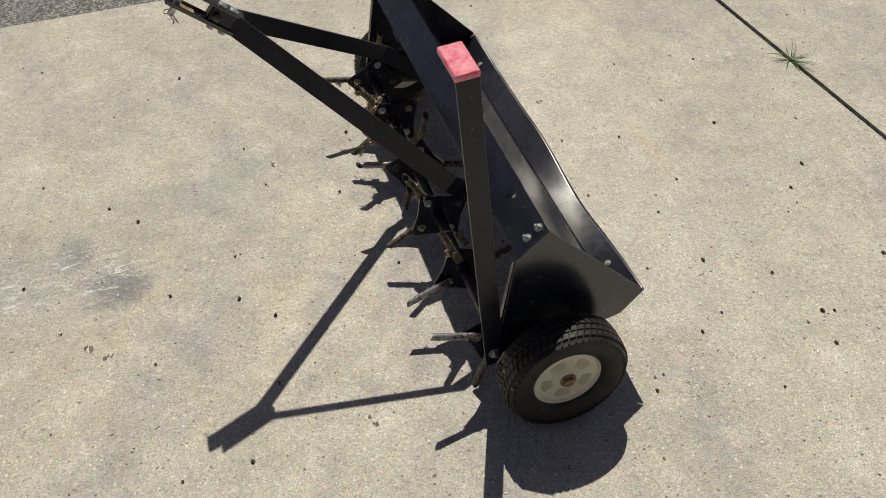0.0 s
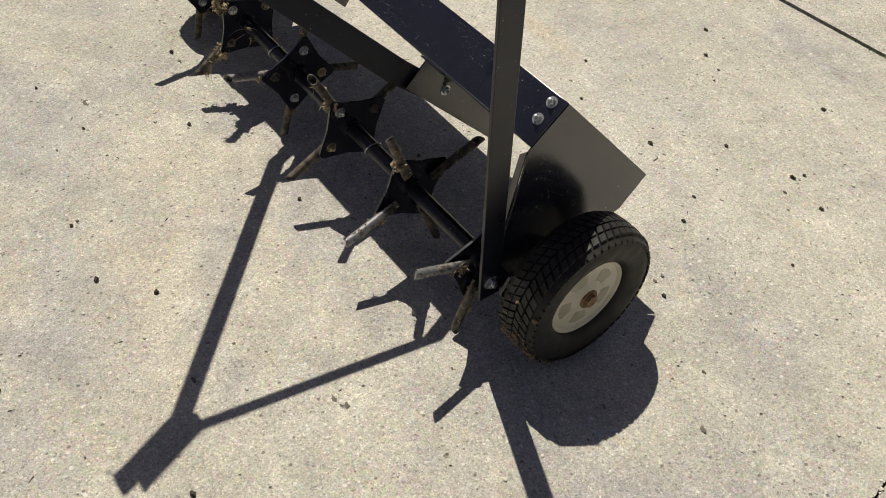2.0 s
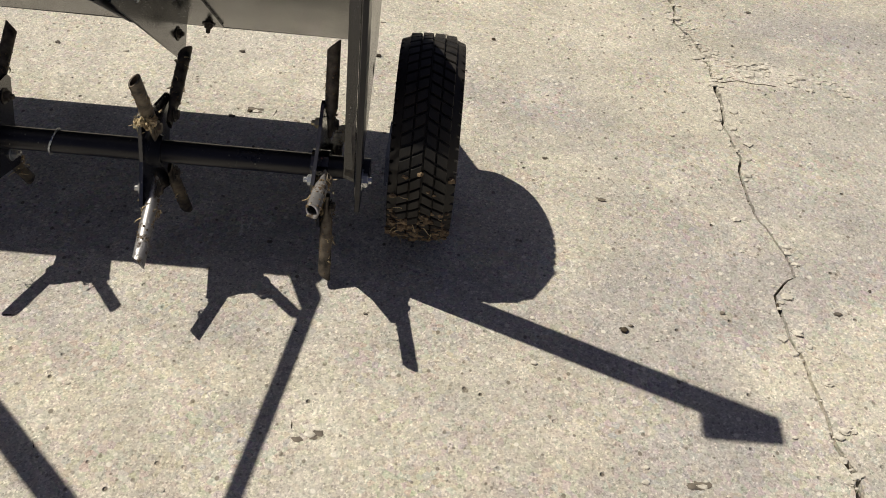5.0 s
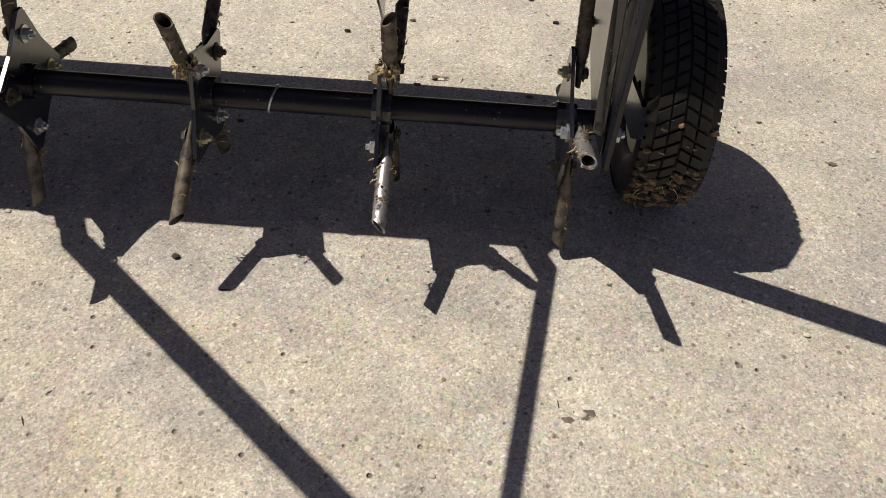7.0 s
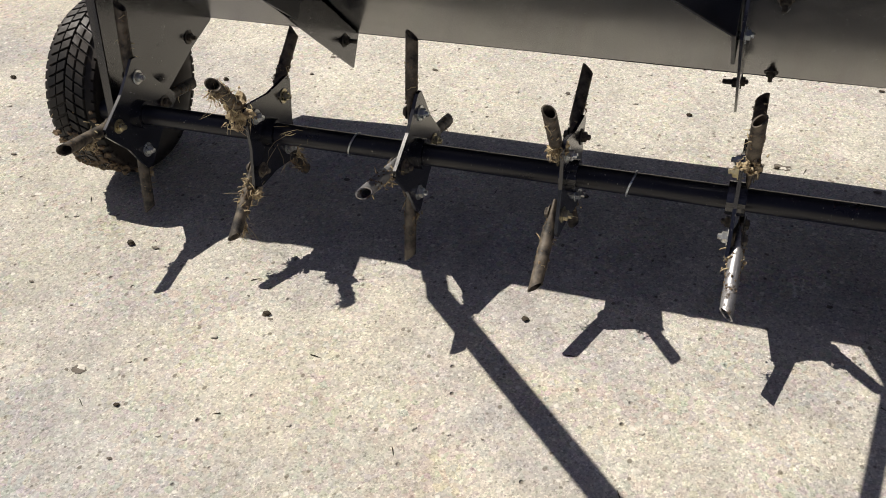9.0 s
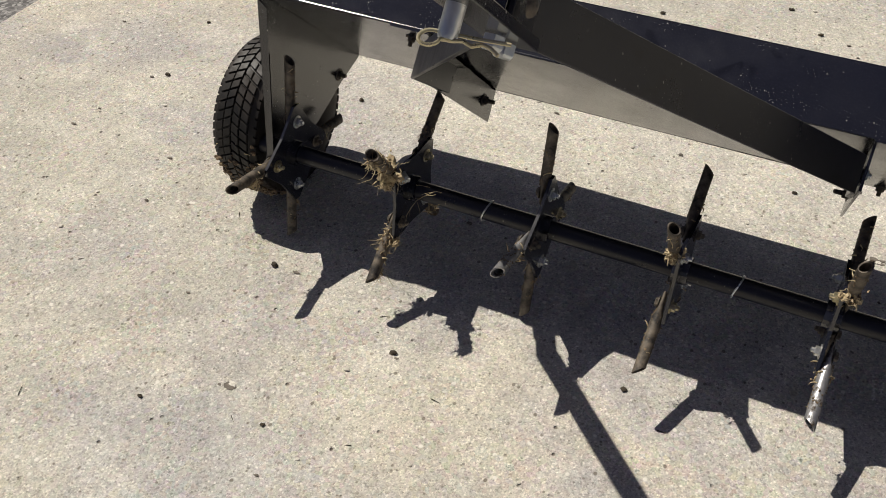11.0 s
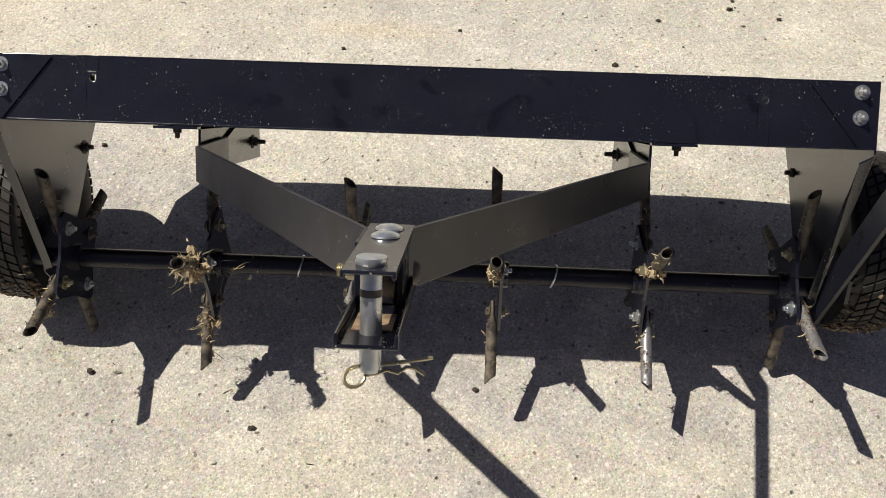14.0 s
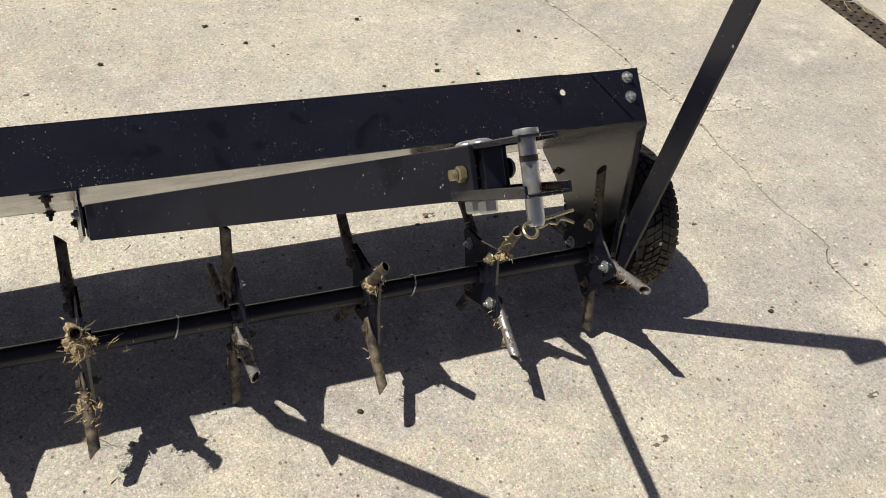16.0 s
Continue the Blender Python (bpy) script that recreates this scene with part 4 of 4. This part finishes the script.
branch = [(1.05 + 0.012 * i, 0.462 - 0.0035 * i + 0.012 * math.sin(i * 0.9)) for i in range(20)]
for k in range(420):
    x, y = rnd.choice(crack_l[8:140] + crack_l[50:70] * 3 + branch * 4)
    q = 0.0012 + 0.004 * rnd.random() ** 3
    m.blob((x + rnd.gauss(0.004, 0.012), y + rnd.gauss(0, 0.01), q * 0.3), (q * 1.4, q, q * 0.5), k + 50, 0.7)
tagged(m.make("crack_chips", GRIT, None, "", True), "pale concrete chips beside the crack", "grit", kind="stuff")


def tuft(x, y, blades, tall, seed):
    r2 = random.Random(seed)
    m = Mesh()
    for k in range(blades):
        a = r2.uniform(0, math.tau)
        lean = r2.uniform(0.5, 1.6)
        p = Vector((x + r2.uniform(-0.012, 0.012), y + r2.uniform(-0.004, 0.004), -0.008))
        d = Vector((math.cos(a) * lean, math.sin(a) * lean, 1.0)).normalized()
        ln = tall * r2.uniform(0.4, 1.0)
        pts = []
        for i in range(6):
            f = i / 5
            pts.append(p + d * ln * f + Vector((math.cos(a), math.sin(a), -1.4)) * ln * 0.35 * f * f)
        side = d.cross(Vector((0, 0, 1))).normalized()
        vs = []
        for i, q in enumerate(pts):
            w = 0.0013 * (1 - (i / 5.2) ** 2) + 0.0002
            vs += [q - side * w, q + side * w, q + Vector((0, 0, -0.0006))]
        fs = []
        for i in range(5):
            o = i * 3
            fs += [(o, o + 1, o + 4, o + 3), (o + 1, o + 2, o + 5, o + 4), (o + 2, o, o + 3, o + 5)]
        m.add(vs, fs)
    return tagged(m.make("grass_tuft", LEAF), "small green grass tuft growing in the joint", "grass", "grass in the joint")


tuft(*laid(-0.30, JOINT), 34, 0.085, 3)
tuft(*laid(-0.14, JOINT), 9, 0.03, 4)
tuft(*laid(-0.42, JOINT), 12, 0.02, 8)
for k in range(6):
    tuft(*laid(0.36 + 0.028 * k, JOINT), 9, 0.026, 20 + k)

# hairline branches of the crack, as shallow furrows of dirt
for j, pts in enumerate([[(1.055, 0.385), (1.10, 0.398), (1.16, 0.392)]]):
    line = broken(pts, 0.008, 0.004, 4.0 + j)
    m = Mesh()
    for i, ((x0, y0), (x1, y1)) in enumerate(zip(line, line[1:])):
        w = 0.0008 + 0.0016 * abs(noise.noise(Vector((i * 0.21, j, 2))))
        dx, dy = x1 - x0, y1 - y0
        d = math.hypot(dx, dy) or 1
        nx, ny = -dy / d * w, dx / d * w
        m.prism([(x0 - nx, y0 - ny, 0), (x1 - nx, y1 - ny, 0), (x1 + nx, y1 + ny, 0), (x0 + nx, y0 + ny, 0)], (0, 0, -0.003), (0, 0, 0.0004))
    tagged(m.make("hairline_crack", SOIL), "dirt-filled hairline crack branching over the slab", "crack", kind="structure")


# chipped hollows in the concrete: dark dirt round a pale stone
def hollow(x, y, r, seed):
    r2 = random.Random(seed)
    m = Mesh()
    for k in range(6):
        q = r * r2.uniform(0.08, 0.30)
        m.blob((x + r * r2.gauss(0, 0.35), y + r * r2.gauss(0, 0.25), 0), (q * 1.6, q, q * 0.3), seed + k, 0.9)
    p = tagged(m.make("dirt_patch", STONE, None, "", True), "flat crumbs of dark dirt round a chipped pale stone", "dirt", "dirt patches on the driveway")
    Mesh().blob((x, y, 0), (r * 0.42, r * 0.26, r * 0.10), seed, 0.5).make("stone", GRIT, p, "pale chipped stone", True)
    return p


for j, (x, y, r) in enumerate(((0.111, -0.916, 0.021), (0.137, -0.870, 0.015), (-0.396, -0.409, 0.018), (-0.227, -0.271, 0.012), (0.335, 0.191, 0.016), (-0.42, 0.36, 0.014), (0.497, -0.367, 0.016), (0.909, -0.392, 0.015))):
    hollow(x, y, r, 70 + j)

# ---- drain channel ----
drain = tagged(new("drain_grate"), "dark perforated drain grate strip littered with dry grass", "drain")
m = Mesh()
pitch, r = 0.030, 0.0075
for i in range(100):
    for j in range(4):
        cx, cy = DRAIN + 0.018 + j * pitch, -0.60 + (i + 0.5 * (j % 2)) * pitch
        ring = []
        for k in range(12):
            an = k * math.tau / 12 + math.pi / 4
            c, sn = math.cos(an), math.sin(an)
            f = pitch / 2 / max(abs(c), abs(sn))
            ring += [(*laid(cx + c * f, cy + sn * f), -0.006), (*laid(cx + c * r, cy + sn * r * 0.6), -0.006), (*laid(cx + c * r, cy + sn * r * 0.6), -0.014)]
        m.add(ring, [(3 * k, (3 * k + 3) % 36, (3 * k + 4) % 36, 3 * k + 1) for k in range(12)] + [(3 * k + 1, (3 * k + 4) % 36, (3 * k + 5) % 36, 3 * k + 2) for k in range(12)])
m.make("grate", IRON, drain)
for y0, y1 in ((-30, -0.622), (2.39, 30)):
    Mesh().prism([(*laid(DRAIN + 0.002, y0), 0), (*laid(DRAIN + 0.123, y0), 0), (*laid(DRAIN + 0.123, y1), 0), (*laid(DRAIN + 0.002, y1), 0)], (0, 0, -0.03), (0, 0, -0.006)).make("cover", IRON, drain)
m = Mesh()
for k in range(170):
    p = (*laid(DRAIN + rnd.uniform(0.0, 0.12), rnd.gauss(1.0, 0.16)), rnd.uniform(-0.004, 0.012))
    m.strand(p, (rnd.uniform(-1, 1), rnd.uniform(-1, 1), rnd.uniform(-0.1, 0.3)), rnd.uniform(0.02, 0.07), 0.0011, rnd, 0.6)
tagged(m.make("dry_grass", STRAW, drain, "dry brown grass blown over the grate"), kind="stuff")
